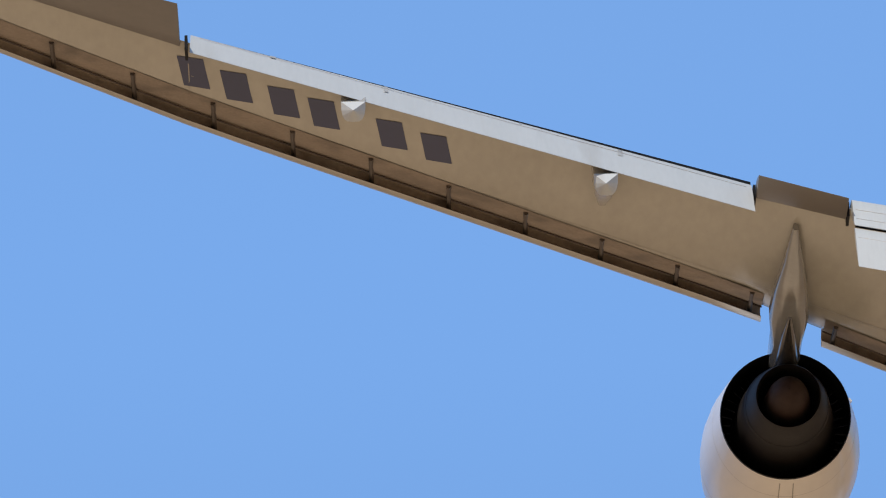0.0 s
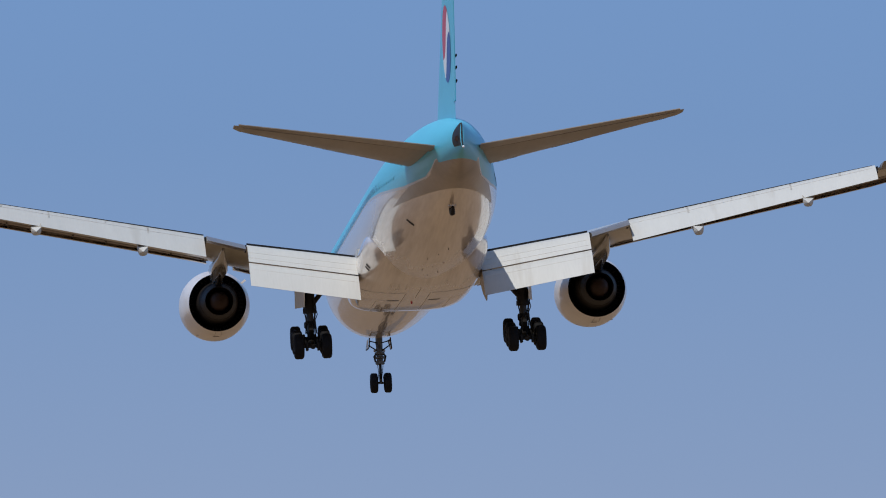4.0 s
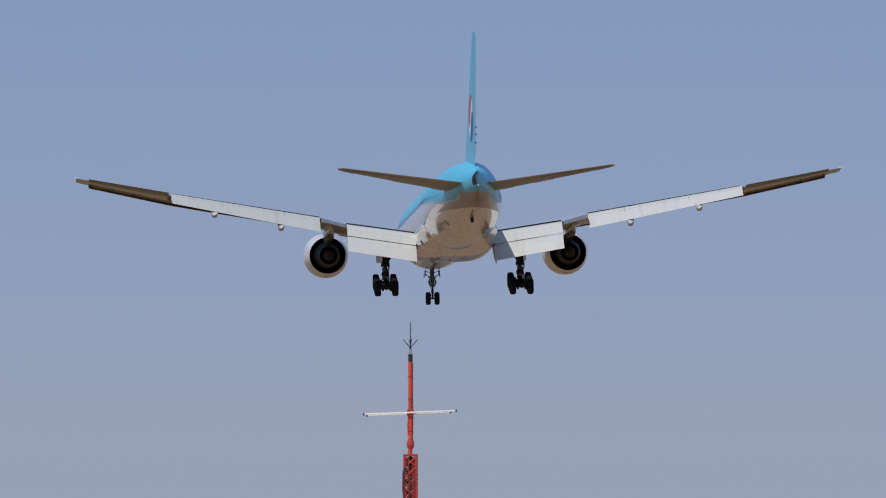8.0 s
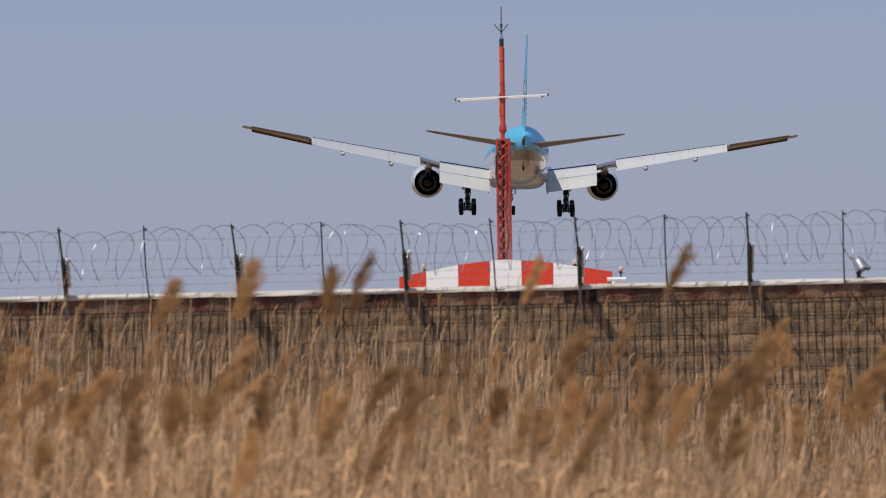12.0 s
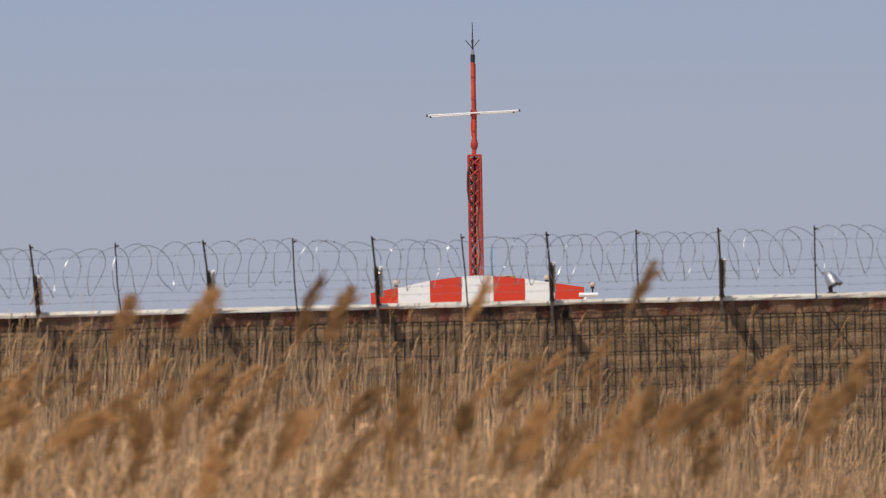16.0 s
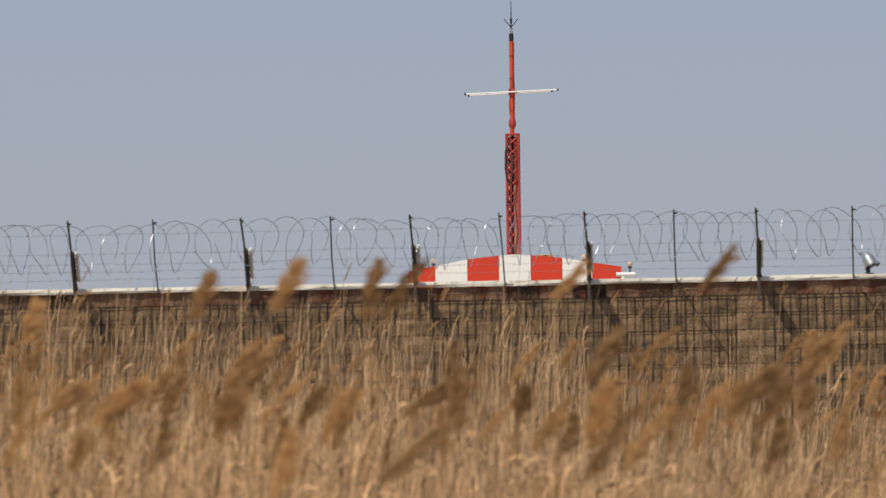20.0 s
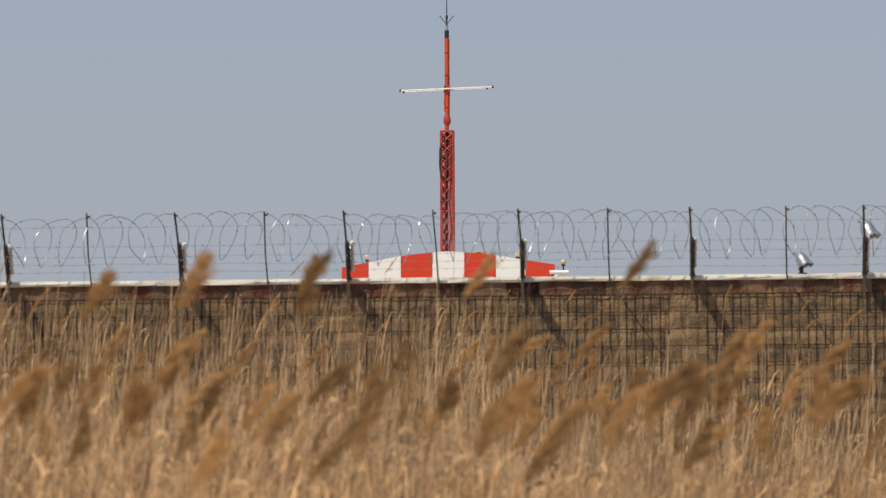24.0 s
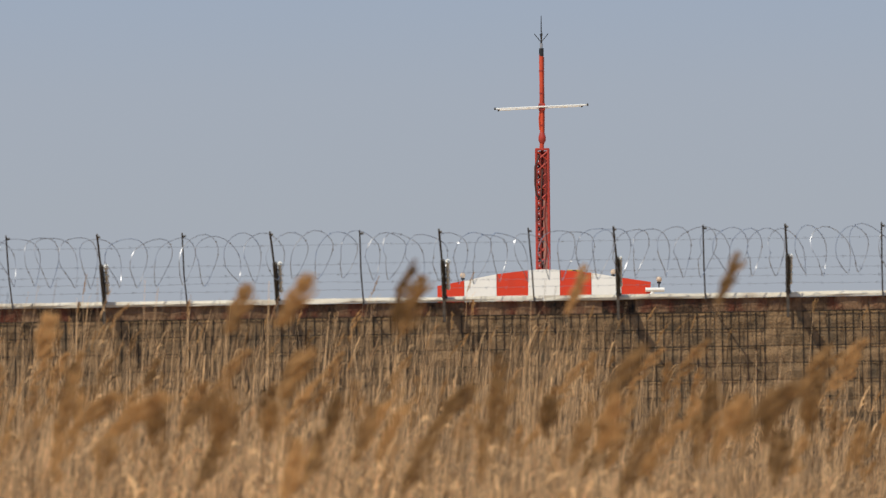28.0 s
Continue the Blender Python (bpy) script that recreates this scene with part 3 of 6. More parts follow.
# ---- striped equipment shelter and antenna mast behind the wall ----
SH_Y = 150.0
U = SH_Y / 16894.0     # metres for one unit of the shelter's drawing
EDGES = [-188, -140, -83, -27, 29, 85, 138, 190]
CROWN = {-188: 192, -140: 201, -83: 212, -27: 218.5, 29: 218.5, 85: 213, 138: 204, 190: 196}
shelter = base_of("equipment_shelter", Matrix.Translation((0, SH_Y, 0)))
tagged(shelter, "low equipment shelter with arched red and white striped front", "shelter")


def hz(v):
    return 1.7 + v * U


for i in range(7):
    a, b = EDGES[i], EDGES[i + 1]
    bm = bmesh.new()
    front = [(a * U + 0.002, hz(160)), (b * U - 0.002, hz(160)), (b * U - 0.002, hz(CROWN[b])), (a * U + 0.002, hz(CROWN[a]))]
    if b == 29:
        front = [(a * U, hz(160)), (b * U, hz(160)), (b * U, hz(CROWN[b])), (1 * U, hz(220)), (a * U, hz(CROWN[a]))]
    vf = [bm.verts.new((x, 0, z)) for x, z in front]
    vb = [bm.verts.new((x, 0.08, z)) for x, z in front]
    bm.faces.new(vf)
    bm.faces.new(vb[::-1])
    for k in range(len(vf)):
        bm.faces.new((vf[k], vb[k], vb[(k + 1) % len(vf)], vf[(k + 1) % len(vf)]))
    bmesh.ops.recalc_face_normals(bm, faces=bm.faces)
    part("front_panel", bm, M["red" if i % 2 == 0 else "white"], shelter, "red painted panel" if i % 2 == 0 else "white painted panel", smooth=False)
bm = bmesh.new()
rings = []
for y in (0.081, 2.4):
    rings.append([(x * U * 0.985, y, hz(v) - 0.012) for x, v in [(-188, 100), (-188, 192), (-140, 201), (-83, 212), (-27, 218.5), (29, 218.5), (85, 213), (138, 204), (190, 196), (190, 100)]])
    rings[-1][0] = (rings[-1][0][0], y, 0.0)
    rings[-1][-1] = (rings[-1][-1][0], y, 0.0)
loft(bm, rings)
bmesh.ops.recalc_face_normals(bm, faces=bm.faces)
part("body", bm, M["white"], shelter, smooth=False)
bm = bmesh.new()
box(bm, (-1.61, -0.01, 0.0), (1.63, 0.075, hz(160) - 0.004), 0.01)
part("lower_front", bm, M["white"], shelter, smooth=False)
bm = bmesh.new()
tube(bm, [(1.60, -0.05, hz(182)), (1.90, -0.05, hz(182))], 0.034, 8)
tube(bm, [(1.66, -0.05, hz(168)), (1.72, -0.05, hz(178))], 0.03, 8)
part("end_pipe", bm, M["tube"], shelter, "white pipe stub")


def globe_lamp(x, z, r, stick):
    g = base_of("globe_lamp", Matrix.Translation((x, SH_Y + 0.3, z)))
    tagged(g, "small amber globe lamp on a short stick", "lamp", "globe lamps on the shelter")
    bm = bmesh.new()
    tube(bm, [(0, 0, -stick), (0, 0, 0)], 0.012, 6)
    tube(bm, [(0, 0, -0.025), (0, 0, 0.0)], r * 0.7, 8)
    part("stick", bm, M["black"], g)
    bm = bmesh.new()
    bmesh.ops.create_uvsphere(bm, u_segments=14, v_segments=9, radius=r, matrix=Matrix.Translation((0, 0, r * 0.9)))
    part("globe", bm, M["amber"], g)


globe_lamp(1.82, hz(196), 0.046, hz(196) - hz(182) + 0.0)
globe_lamp(-1.27, hz(206), 0.046, 0.06)
globe_lamp(1.10, hz(210), 0.045, 0.05)
yp = base_of("sign_plate", Matrix.Translation((0.49, SH_Y + 0.1, hz(212))))
tagged(yp, "small yellow warning plate on the shelter roof", "sign")
bm = bmesh.new()
box(bm, (-0.12, 0, -0.02), (0.12, 0.02, 0.06), 0.004)
part("plate", bm, M["yellow"], yp)
bm = bmesh.new()
for k in range(9):
    a = math.pi * k / 8
    box(bm, (0.035 * math.cos(a) - 0.008, -0.006, 0.02 + 0.03 * math.sin(a) - 0.008), (0.035 * math.cos(a) + 0.008, -0.001, 0.02 + 0.03 * math.sin(a) + 0.008))
part("mark", bm, M["black"], yp)

mast = base_of("antenna_mast", Matrix.Translation((0, SH_Y + 1.2, 0)))
tagged(mast, "orange and red lattice antenna mast with white cross tubes and whip", "antenna mast")
L0, L1, HW = 0.0, hz(436), 0.098
# the back leg and the side lacing are a deeper red than the front
for sx, sy, m in ((-1, -1, "darkred"), (1, -1, "darkred"), (0, 1, "deepred")):
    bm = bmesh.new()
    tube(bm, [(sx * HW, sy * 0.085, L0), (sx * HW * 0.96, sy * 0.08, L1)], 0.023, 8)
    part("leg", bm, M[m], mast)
corners = [Vector((-HW, -0.085, 0)), Vector((HW, -0.085, 0)), Vector((0, 0.085, 0))]
for s in range(3):
    a, b = corners[s], corners[(s + 1) % 3]
    bm = bmesh.new()
    z, k, step = 0.1, 0, 0.165
    while z + step < L1:
        tube(bm, [a + Vector((0, 0, z)), b + Vector((0, 0, z + step))], 0.015, 5)
        tube(bm, [b + Vector((0, 0, z)), a + Vector((0, 0, z + step))], 0.012, 5)
        z += step
        k += 1
    part("lacing", bm, M["deepred" if s else "darkred"], mast)
bm = bmesh.new()
box(bm, (-0.112, -0.10, L1 - 0.02), (0.112, 0.10, L1 + 0.015), 0.006)
part("head_plate", bm, M["darkred"], mast)
bm = bmesh.new()
tube(bm, [(0.045, -0.06, 1.0), (0.045, -0.06, hz(300)), (0.042, -0.06, hz(340)), (0.03, -0.05, hz(352))], [0.044, 0.044, 0.038, 0.022], 8)
part("conduit", bm, M["conduit"], mast, "faded pinkish brown conduit")
bm = bmesh.new()
tube(bm, [(0.055, -0.05, hz(340)), (0.05, -0.06, hz(380)), (0.06, -0.05, hz(428))], [0.034, 0.040, 0.034], 8)
part("thick_cable", bm, M["deepred"], mast, "thick dark red cable")
for x0, x1, z0, z1 in ((-0.055, -0.018, 1.0, L1 - 0.03), (0.0, 0.085, 1.0, L1 - 0.03)):
    bm = bmesh.new()
    box(bm, (x0, 0.045, z0), (x1, 0.058, z1), 0.004)
    part("cable_tray", bm, M["darkred"], mast, "dark red strip inside the lattice")
for pts, r in (([(-0.03, -0.09, hz(225)), (-0.035, -0.10, hz(300)), (-0.02, -0.09, hz(390)), (-0.03, -0.08, hz(430))], 0.012),
               ([(0.02, -0.10, hz(222)), (0.06, -0.11, hz(260)), (0.03, -0.10, hz(310)), (0.07, -0.10, hz(380)), (0.05, -0.09, hz(415))], 0.010),
               ([(-0.05, -0.10, hz(425)), (-0.115, -0.11, hz(405)), (-0.12, -0.11, hz(375)), (-0.10, -0.11, hz(355)), (-0.03, -0.10, hz(345)), (0.0, -0.1, hz(400))], 0.014)):
    bm = bmesh.new()
    tube(bm, pts, r, 6)
    part("cable", bm, M["cable" if r > 0.013 else "deepred"], mast)
bm = bmesh.new()
tube(bm, [(-0.01, 0, L1), (0.0, 0, hz(452)), (-0.002, 0, hz(604))], [0.036, 0.034, 0.036], 10)
part("pole", bm, M["orange"], mast, "orange painted pole")
bm = bmesh.new()
tube(bm, [(0.030, -0.026, hz(452)), (0.036, -0.024, hz(500)), (0.031, -0.028, hz(550)), (0.034, -0.024, hz(600))], 0.010, 6)
part("cable", bm, M["deepred"], mast, "dark cable clipped to the pole")
for v in (478, 535, 575):
    bm = bmesh.new()
    tube(bm, [(-0.002, 0, hz(v)), (-0.002, 0, hz(v + 2))], 0.041, 10)
    part("clip_band", bm, M["darkred"], mast)
bm = bmesh.new()
tube(bm, [(0, 0, hz(446)), (0, 0, hz(452)), (0, 0, hz(458)), (0, 0, hz(466))], [0.035, 0.062, 0.06, 0.038], 12)
part("collar", bm, M["darkred"], mast)
bm = bmesh.new()
tube(bm, [(-0.035, -0.02, hz(470)), (-0.045, -0.03, hz(490)), (-0.03, -0.02, hz(505))], 0.01, 6)
part("cable", bm, M["orange"], mast)
bm = bmesh.new()
box(bm, (-0.052, -0.06, hz(505)), (0.052, 0.06, hz(518)), 0.008)
part("cross_clamp", bm, M["darkred"], mast, "brown clamp")
for y, x0, x1, dz in ((-0.07, -82, 80, 0.0), (0.07, -76, 70, -0.016)):
    bm = bmesh.new()
    tube(bm, [(x0 * U, y, hz(508.5) + dz), (x1 * U, y, hz(514.5) + dz)], 0.0125, 8)
    ct = part("cross_tube", bm, M["tube"], mast, "white tube with black end caps")
    for x, v, d in ((x0, 508.5, -1), (x1, 514.5, 1)):
        bm = bmesh.new()
        tube(bm, [(x * U, y, hz(v) + dz), ((x + 3 * d) * U, y, hz(v + 0.1 * d) + dz)], 0.02, 8)
        part("end_cap", bm, M["black"], ct)
bm = bmesh.new()
tube(bm, [(0, 0, hz(602)), (0, 0, hz(616))], 0.037, 10)
part("cap", bm, M["black"], mast)
bm = bmesh.new()
tube(bm, [(0, 0, hz(616)), (0, 0, hz(625))], 0.024, 10)
part("base_fitting", bm, M["lamp"], mast)
bm = bmesh.new()
tube(bm, [(0, 0, hz(625)), (0, 0, hz(632)), (0.002, 0, hz(674))], [0.016, 0.011, 0.006], 6)
part("whip", bm, M["black"], mast)
for k in range(4):
    a = radians(8 + 90 * k)
    bm = bmesh.new()
    tube(bm, [(0, 0, hz(627)), (0.112 * math.cos(a), 0.112 * math.sin(a), hz(642))], 0.007, 5)
    part("radial", bm, M["black"], mast)


# ---- the airliner ----
# its own space: x to its right, y forward, z up, from the fuselage axis above the main wheels
airliner = base_of("airliner")
tagged(airliner, "twin-engine sky-blue and white airliner landing with wheels and flaps down", "airliner")
TAIL = 37.1
# station, half width, bottom, top
FUS = [(0.0, 0.12, -0.95, -0.70), (0.35, 0.75, -1.50, -0.10), (1.2, 1.35, -2.05, 0.55), (2.6, 1.95, -2.28, 1.30), (4.5, 2.45, -2.56, 2.20), (7.0, 2.85, -2.74, 2.85),
       (10.0, 3.05, -2.86, 3.07), (13.0, 3.10, -2.93, 3.10), (22.0, 3.10, -2.96, 3.10), (46.0, 3.10, -2.96, 3.10), (50.0, 3.08, -2.90, 3.10), (54.0, 2.96, -2.66, 3.10), (58.0, 2.64, -2.26, 3.10),
       (62.0, 2.22, -1.72, 2.98), (66.0, 1.66, -1.10, 2.66), (69.0, 1.12, -0.50, 2.28), (71.0, 0.66, 0.02, 1.98), (72.2, 0.34, 0.33, 1.80), (72.9, 0.08, 0.54, 1.68)]
F_W, F_B, F_T = [(r[0], r[1]) for r in FUS], [(r[0], r[2]) for r in FUS], [(r[0], r[3]) for r in FUS]


def fus_ring(s, a0, a1, n, grow=0.0):
    """Points round the fuselage at a station, from angle a0 to a1 (0 is up, positive to the right)."""
    w, b, t = smooth_read(F_W, s), smooth_read(F_B, s), smooth_read(F_T, s)
    c, h = (b + t) / 2, (t - b) / 2
    out = []
    for k in range(n + 1):
        a = a0 + (a1 - a0) * k / n
        out.append(((w + grow) * math.sin(a), TAIL - s, c + (h + grow) * math.cos(a)))
    return out


STATIONS = [0, 0.15, 0.35, 0.7, 1.2, 1.9, 2.6, 3.5, 4.5, 5.7, 7, 8.5, 10, 13, 20, 28, 36, 42, 46] + [47 + 1.5 * k for k in range(15)] + [69, 70, 71, 71.6, 72.2, 72.6, 72.9]


def paint_edge(s):
    """The angle from the top at which the blue paint ends."""
    b, t = smooth_read(F_B, s), smooth_read(F_T, s)
    c, h = (b + t) / 2, (t - b) / 2
    edge = lerp([(0, -0.55), (5, 0.45), (48, 0.50), (56, 0.22), (62, -0.12), (66, -0.16), (67.2, -0.12), (69.0, 0.40), (71.3, 0.55), (72.9, 0.80)], s)
    return math.acos(max(-0.95, min(0.95, (edge - c) / h)))


bm = bmesh.new()
loft(bm, [fus_ring(s, -paint_edge(s), paint_edge(s), 40) for s in STATIONS], closed=False)
bm.faces.new([bm.verts.new(p) for p in fus_ring(72.9, 0, 2 * math.pi, 20)[:-1]])
part("fuselage_upper", bm, M["blue"], airliner, "glossy sky-blue upper fuselage")
bm = bmesh.new()
loft(bm, [fus_ring(s, paint_edge(s), paint_edge(s) + 0.05, 2) for s in STATIONS], closed=False)
loft(bm, [fus_ring(s, -paint_edge(s) - 0.05, -paint_edge(s), 2) for s in STATIONS], closed=False)
part("cheat_line", bm, M["silver"], airliner, "silver stripe along the fuselage")
bm = bmesh.new()
loft(bm, [fus_ring(s, paint_edge(s) + 0.05, 2 * math.pi - paint_edge(s) - 0.05, 56) for s in STATIONS], closed=False)
part("fuselage_lower", bm, M["belly"], airliner, "pale grey lower fuselage")

# sheet under the tail cone, aft of a curved edge, with a dark reflection put into its colour
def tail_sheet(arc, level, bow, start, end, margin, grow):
    """Sheet under the tail cone, aft of an edge that bows down to both sides; arc tells how far round it reaches."""
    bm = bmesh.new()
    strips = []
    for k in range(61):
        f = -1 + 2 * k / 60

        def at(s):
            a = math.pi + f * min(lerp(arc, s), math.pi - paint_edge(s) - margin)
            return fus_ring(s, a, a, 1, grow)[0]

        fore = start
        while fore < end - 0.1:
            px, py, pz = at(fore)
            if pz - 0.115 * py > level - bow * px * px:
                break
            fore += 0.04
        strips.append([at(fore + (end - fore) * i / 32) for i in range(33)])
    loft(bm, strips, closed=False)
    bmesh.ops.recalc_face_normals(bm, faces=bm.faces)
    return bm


part("tail_cone_skin", tail_sheet([(54, 1.10), (64, 1.16), (67.5, 1.32), (69.4, 2.4)], 2.64, 0.17, 54.0, 72.3, 0.055, 0.014), M["tailcone"], airliner, "sheet under the tail cone with a dark reflection put into its colour")
part("tail_cone_end", tail_sheet([(54, 3.0), (73, 3.0)], 4.1, 0.25, 69.4, 72.88, -0.03, 0.020), M["blue"], airliner, "sky-blue end of the tail cone")

# cabin windows
wbm = bmesh.new()
for k in range(4):
    wbm.verts.new((0, [-0.13, 0.13, 0.13, -0.13][k], [-0.19, -0.19, 0.19, 0.19][k]))
wbm.verts.ensure_lookup_table()
wbm.faces.new(wbm.verts)
wme = bpy.data.meshes.new("cabin_window")
wbm.to_mesh(wme)
wbm.free()
wme.materials.append(M["glass"])
for side in (-1, 1):
    for k in range(74):
        s = 9.5 + 0.70 * k
        if s > 60:
            break
        w = smooth_read(F_W, s)
        ob = new("cabin_window", wme)
        ob.parent = airliner
        ob.matrix_basis = Matrix.Translation((side * (w * 0.986 + 0.012), TAIL - s, 0.62)) @ Matrix.Rotation(side * radians(-10), 4, "Y")

# belly fairing under the wing: station, half width, bottom, top, squareness
FAIR = [(25.5, 1.5, -2.88, -2.2, 0.62), (26.1, 2.2, -3.00, -1.9, 0.62), (27.4, 2.78, -3.13, -1.6, 0.62), (29.5, 3.05, -3.20, -1.2, 0.62), (33.0, 3.16, -3.22, -0.9, 0.62),
        (38.0, 3.18, -3.20, -0.7, 0.66), (41.0, 3.18, -3.12, -0.40, 0.78), (43.5, 3.18, -2.98, -0.10, 0.88), (45.3, 3.10, -2.80, 0.0, 0.94), (46.8, 2.88, -2.60, -0.15, 1.0), (48.0, 2.50, -2.42, -0.40, 1.0)]
FAIR_T = [[(r[0], r[i]) for r in FAIR] for i in range(1, 5)]


def fair_point(s, a, grow=0.0):
    """A point of the fairing's skin at a station; a is the angle from straight down, positive to the right."""
    w, b, t, e = [smooth_read(table, s) for table in FAIR_T]
    c, h = (b + t) / 2, (t - b) / 2
    ca, sa = math.cos(a), math.sin(a)
    return ((w + grow) * math.copysign(abs(sa) ** (e * 0.95), sa), TAIL - s, c - (h + grow) * math.copysign(abs(ca) ** e, ca))


def fair_bottom(x, y, grow=0.006):
    s = TAIL - y
    w, b, t, e = [smooth_read(table, s) for table in FAIR_T]
    sa = min(0.999, (abs(x) / w) ** (1 / (e * 0.95)))
    return (x, y, (b + t) / 2 - ((t - b) / 2 + grow) * math.sqrt(1 - sa * sa) ** e)


bm = bmesh.new()
loft(bm, [[fair_point(s, 2 * math.pi * k / 64) for k in range(64)] for s in [25.5, 25.65, 25.8, 26.1, 26.4, 26.8, 27.4, 28, 29, 30.5, 32, 34, 36, 38, 39.5, 41, 42, 43, 44, 45, 45.8, 46.5, 47.2, 48]])
bmesh.ops.recalc_face_normals(bm, faces=bm.faces)
fairing = part("belly_fairing", bm, M["belly"], airliner, "pale grey wing-body fairing")


def belly_strip(points, wide, material, name, label=""):
    """A thin strip that follows the fairing's lower skin through points (x, y)."""
    bm = bmesh.new()
    pts = []
    for (xa, ya), (xb, yb) in zip(points, points[1:]):
        n = max(2, int(math.hypot(xb - xa, yb - ya) / 0.25))
        pts += [(xa + (xb - xa) * k / n, ya + (yb - ya) * k / n) for k in range(n)]
    pts.append(points[-1])
    rows_ = [[], []]
    for k, (x, y) in enumerate(pts):
        xa, ya = pts[max(0, k - 1)]
        xb, yb = pts[min(len(pts) - 1, k + 1)]
        d = math.hypot(xb - xa, yb - ya) or 1.0
        ox, oy = -(yb - ya) / d * wide, (xb - xa) / d * wide
        rows_[0].append(fair_bottom(x - ox, y - oy))
        rows_[1].append(fair_bottom(x + ox, y + oy))
    loft(bm, rows_, closed=False)
    part(name, bm, material, fairing, label)


for x in (-1.05, 1.05):
    belly_strip([(x - 0.29, 2.50), (x + 0.29, 2.50)], 0.17, M["vent"], "belly_vent", "dark belly inlet")
    belly_strip([(x - 0.33, 2.70), (x + 0.33, 2.70)], 0.07, M["lip"], "vent_lip")
    belly_strip([(math.copysign(2.95, x), -0.2), (math.copysign(2.6, x), -0.9), (math.copysign(2.0, x), -1.3), (math.copysign(0.7, x), -1.4)], 0.032, M["gap"], "door_joint", "dark gear-door joint")
    belly_strip([(math.copysign(2.85, x), 3.0), (math.copysign(2.2, x), 2.6), (math.copysign(1.5, x), 2.5)], 0.022, M["seam"], "panel_joint")
    belly_strip([(math.copysign(0.62, x), -1.4), (math.copysign(0.62, x), 8.2)], 0.012, M["seam"], "panel_joint")
    belly_strip([(math.copysign(1.9, x), 8.0), (math.copysign(1.9, x), 3.0)], 0.010, M["seam"], "panel_joint")
belly_strip([(0.0, -3.6), (0.0, 1.2)], 0.016, M["seam"], "panel_joint")
belly_strip([(-1.55, -3.0), (-1.55, -4.6), (-0.75, -4.6), (-0.75, -3.0), (-1.55, -3.0)], 0.018, M["seam"], "panel_joint")
belly_strip([(-1.15, -3.0), (-1.15, -4.6)], 0.014, M["seam"], "panel_joint")
belly_strip([(-2.6, 6.2), (-1.3, 6.4), (1.3, 6.4), (2.6, 6.2)], 0.010, M["seam"], "panel_joint")
for s in (43.15, 43.75):
    bm = bmesh.new()
    loft(bm, [[fair_point(s + ds + 0.10 * k, a, 0.012) for k, a in enumerate((-0.98, -1.06, -1.14))] for ds in (0.0, 0.15, 0.30)], closed=False)
    part("side_vent", bm, M["vent"], fairing, "dark slot")
bm = bmesh.new()
tube(bm, [(-0.03, 3.59, -3.18), (-0.03, 3.54, -3.28)], 0.05, 8)
part("belly_beacon", bm, M["red_mark"], fairing, "red beacon")
for side in (-1, 1):
    bm = bmesh.new()
    rim = ((3.13, -1.9, -1.22), (3.14, -3.0, -1.06), (3.11, -3.8, -1.10), (3.08, -3.8, -1.30), (3.04, -3.7, -1.70), (3.10, -2.4, -1.60))
    loft(bm, [[(side * (x - d), y, z) for x, y, z in rim] for d in (0.25, 0.0)])
    bmesh.ops.recalc_face_normals(bm, faces=bm.faces)
    part("root_fillet", bm, M["flap"], airliner, "white wing-root fillet panel", smooth=False)
for k in range(8):
    bm = bmesh.new()
    s = 45.5 + 1.35 * k
    b = smooth_read(F_B, s)
    tube(bm, [(0.5 * math.sin(k * 2.1), TAIL - s, b + 0.06), (0.5 * math.sin(k * 2.1), TAIL - s - 0.03, b - 0.02)], 0.016, 6)
    part("drain_mast", bm, M["plug"] if k % 3 else M["vent"], airliner)
bm = bmesh.new()
loft(bm, [fus_ring(s, math.pi + 0.60, math.pi + 0.78, 3, 0.012) for s in (58.6, 58.75, 58.9)], closed=False)
part("outflow_vent", bm, M["vent"], airliner, "dark outflow vent")
bm = bmesh.new()
b = smooth_read(F_B, 64.2)
tube(bm, [(0, TAIL - 63.6, b + 0.1), (0, TAIL - 64.3, b - 0.34), (0, TAIL - 64.7, b - 0.36), (0, TAIL - 65.0, b - 0.1)], [0.10, 0.13, 0.13, 0.08], 8)
part("tail_skid", bm, M["gear"], airliner, "dark tail skid")
bm = bmesh.new()
box(bm, (-0.19, TAIL - 64.5, b - 0.01), (0.19, TAIL - 63.6, b + 0.10), 0.02)
part("skid_plate", bm, M["seam"], airliner)
# exhaust of the auxiliary unit, a black sheet on the port side of the tail cone's end with the recess's shade in its
# colour, and the white tail light
bm = bmesh.new()
rows = []
for i in range(13):
    v = i / 12
    z = 0.63 + 1.06 * v
    fore = 0.95 * (1 - v) ** 0.75 * (0.72 + 1.1 * v)
    row = []
    for k in range(7):
        s = 72.86 - fore * (1 - k / 6)
        w, b, t = smooth_read(F_W, s), smooth_read(F_B, s), smooth_read(F_T, s)
        a = math.acos(max(-0.98, min(0.98, (z - (b + t) / 2) / ((t - b) / 2))))
        row.append((-(w * math.sin(a) + 0.045), TAIL - s, z))
    row.append((0.03, TAIL - 72.93, z))
    rows.append(row)
loft(bm, rows, closed=False)
bmesh.ops.recalc_face_normals(bm, faces=bm.faces)
part("exhaust_outlet", bm, M["black"], airliner, "black sheet with the exhaust opening's shade in its colour")
bm = bmesh.new()
tube(bm, [(-0.20, TAIL - 72.3, 0.98), (-0.20, TAIL - 72.72, 0.98)], 0.13, 14)
part("exhaust_pipe", bm, M["plug"], airliner, "brown heat-stained exhaust pipe")
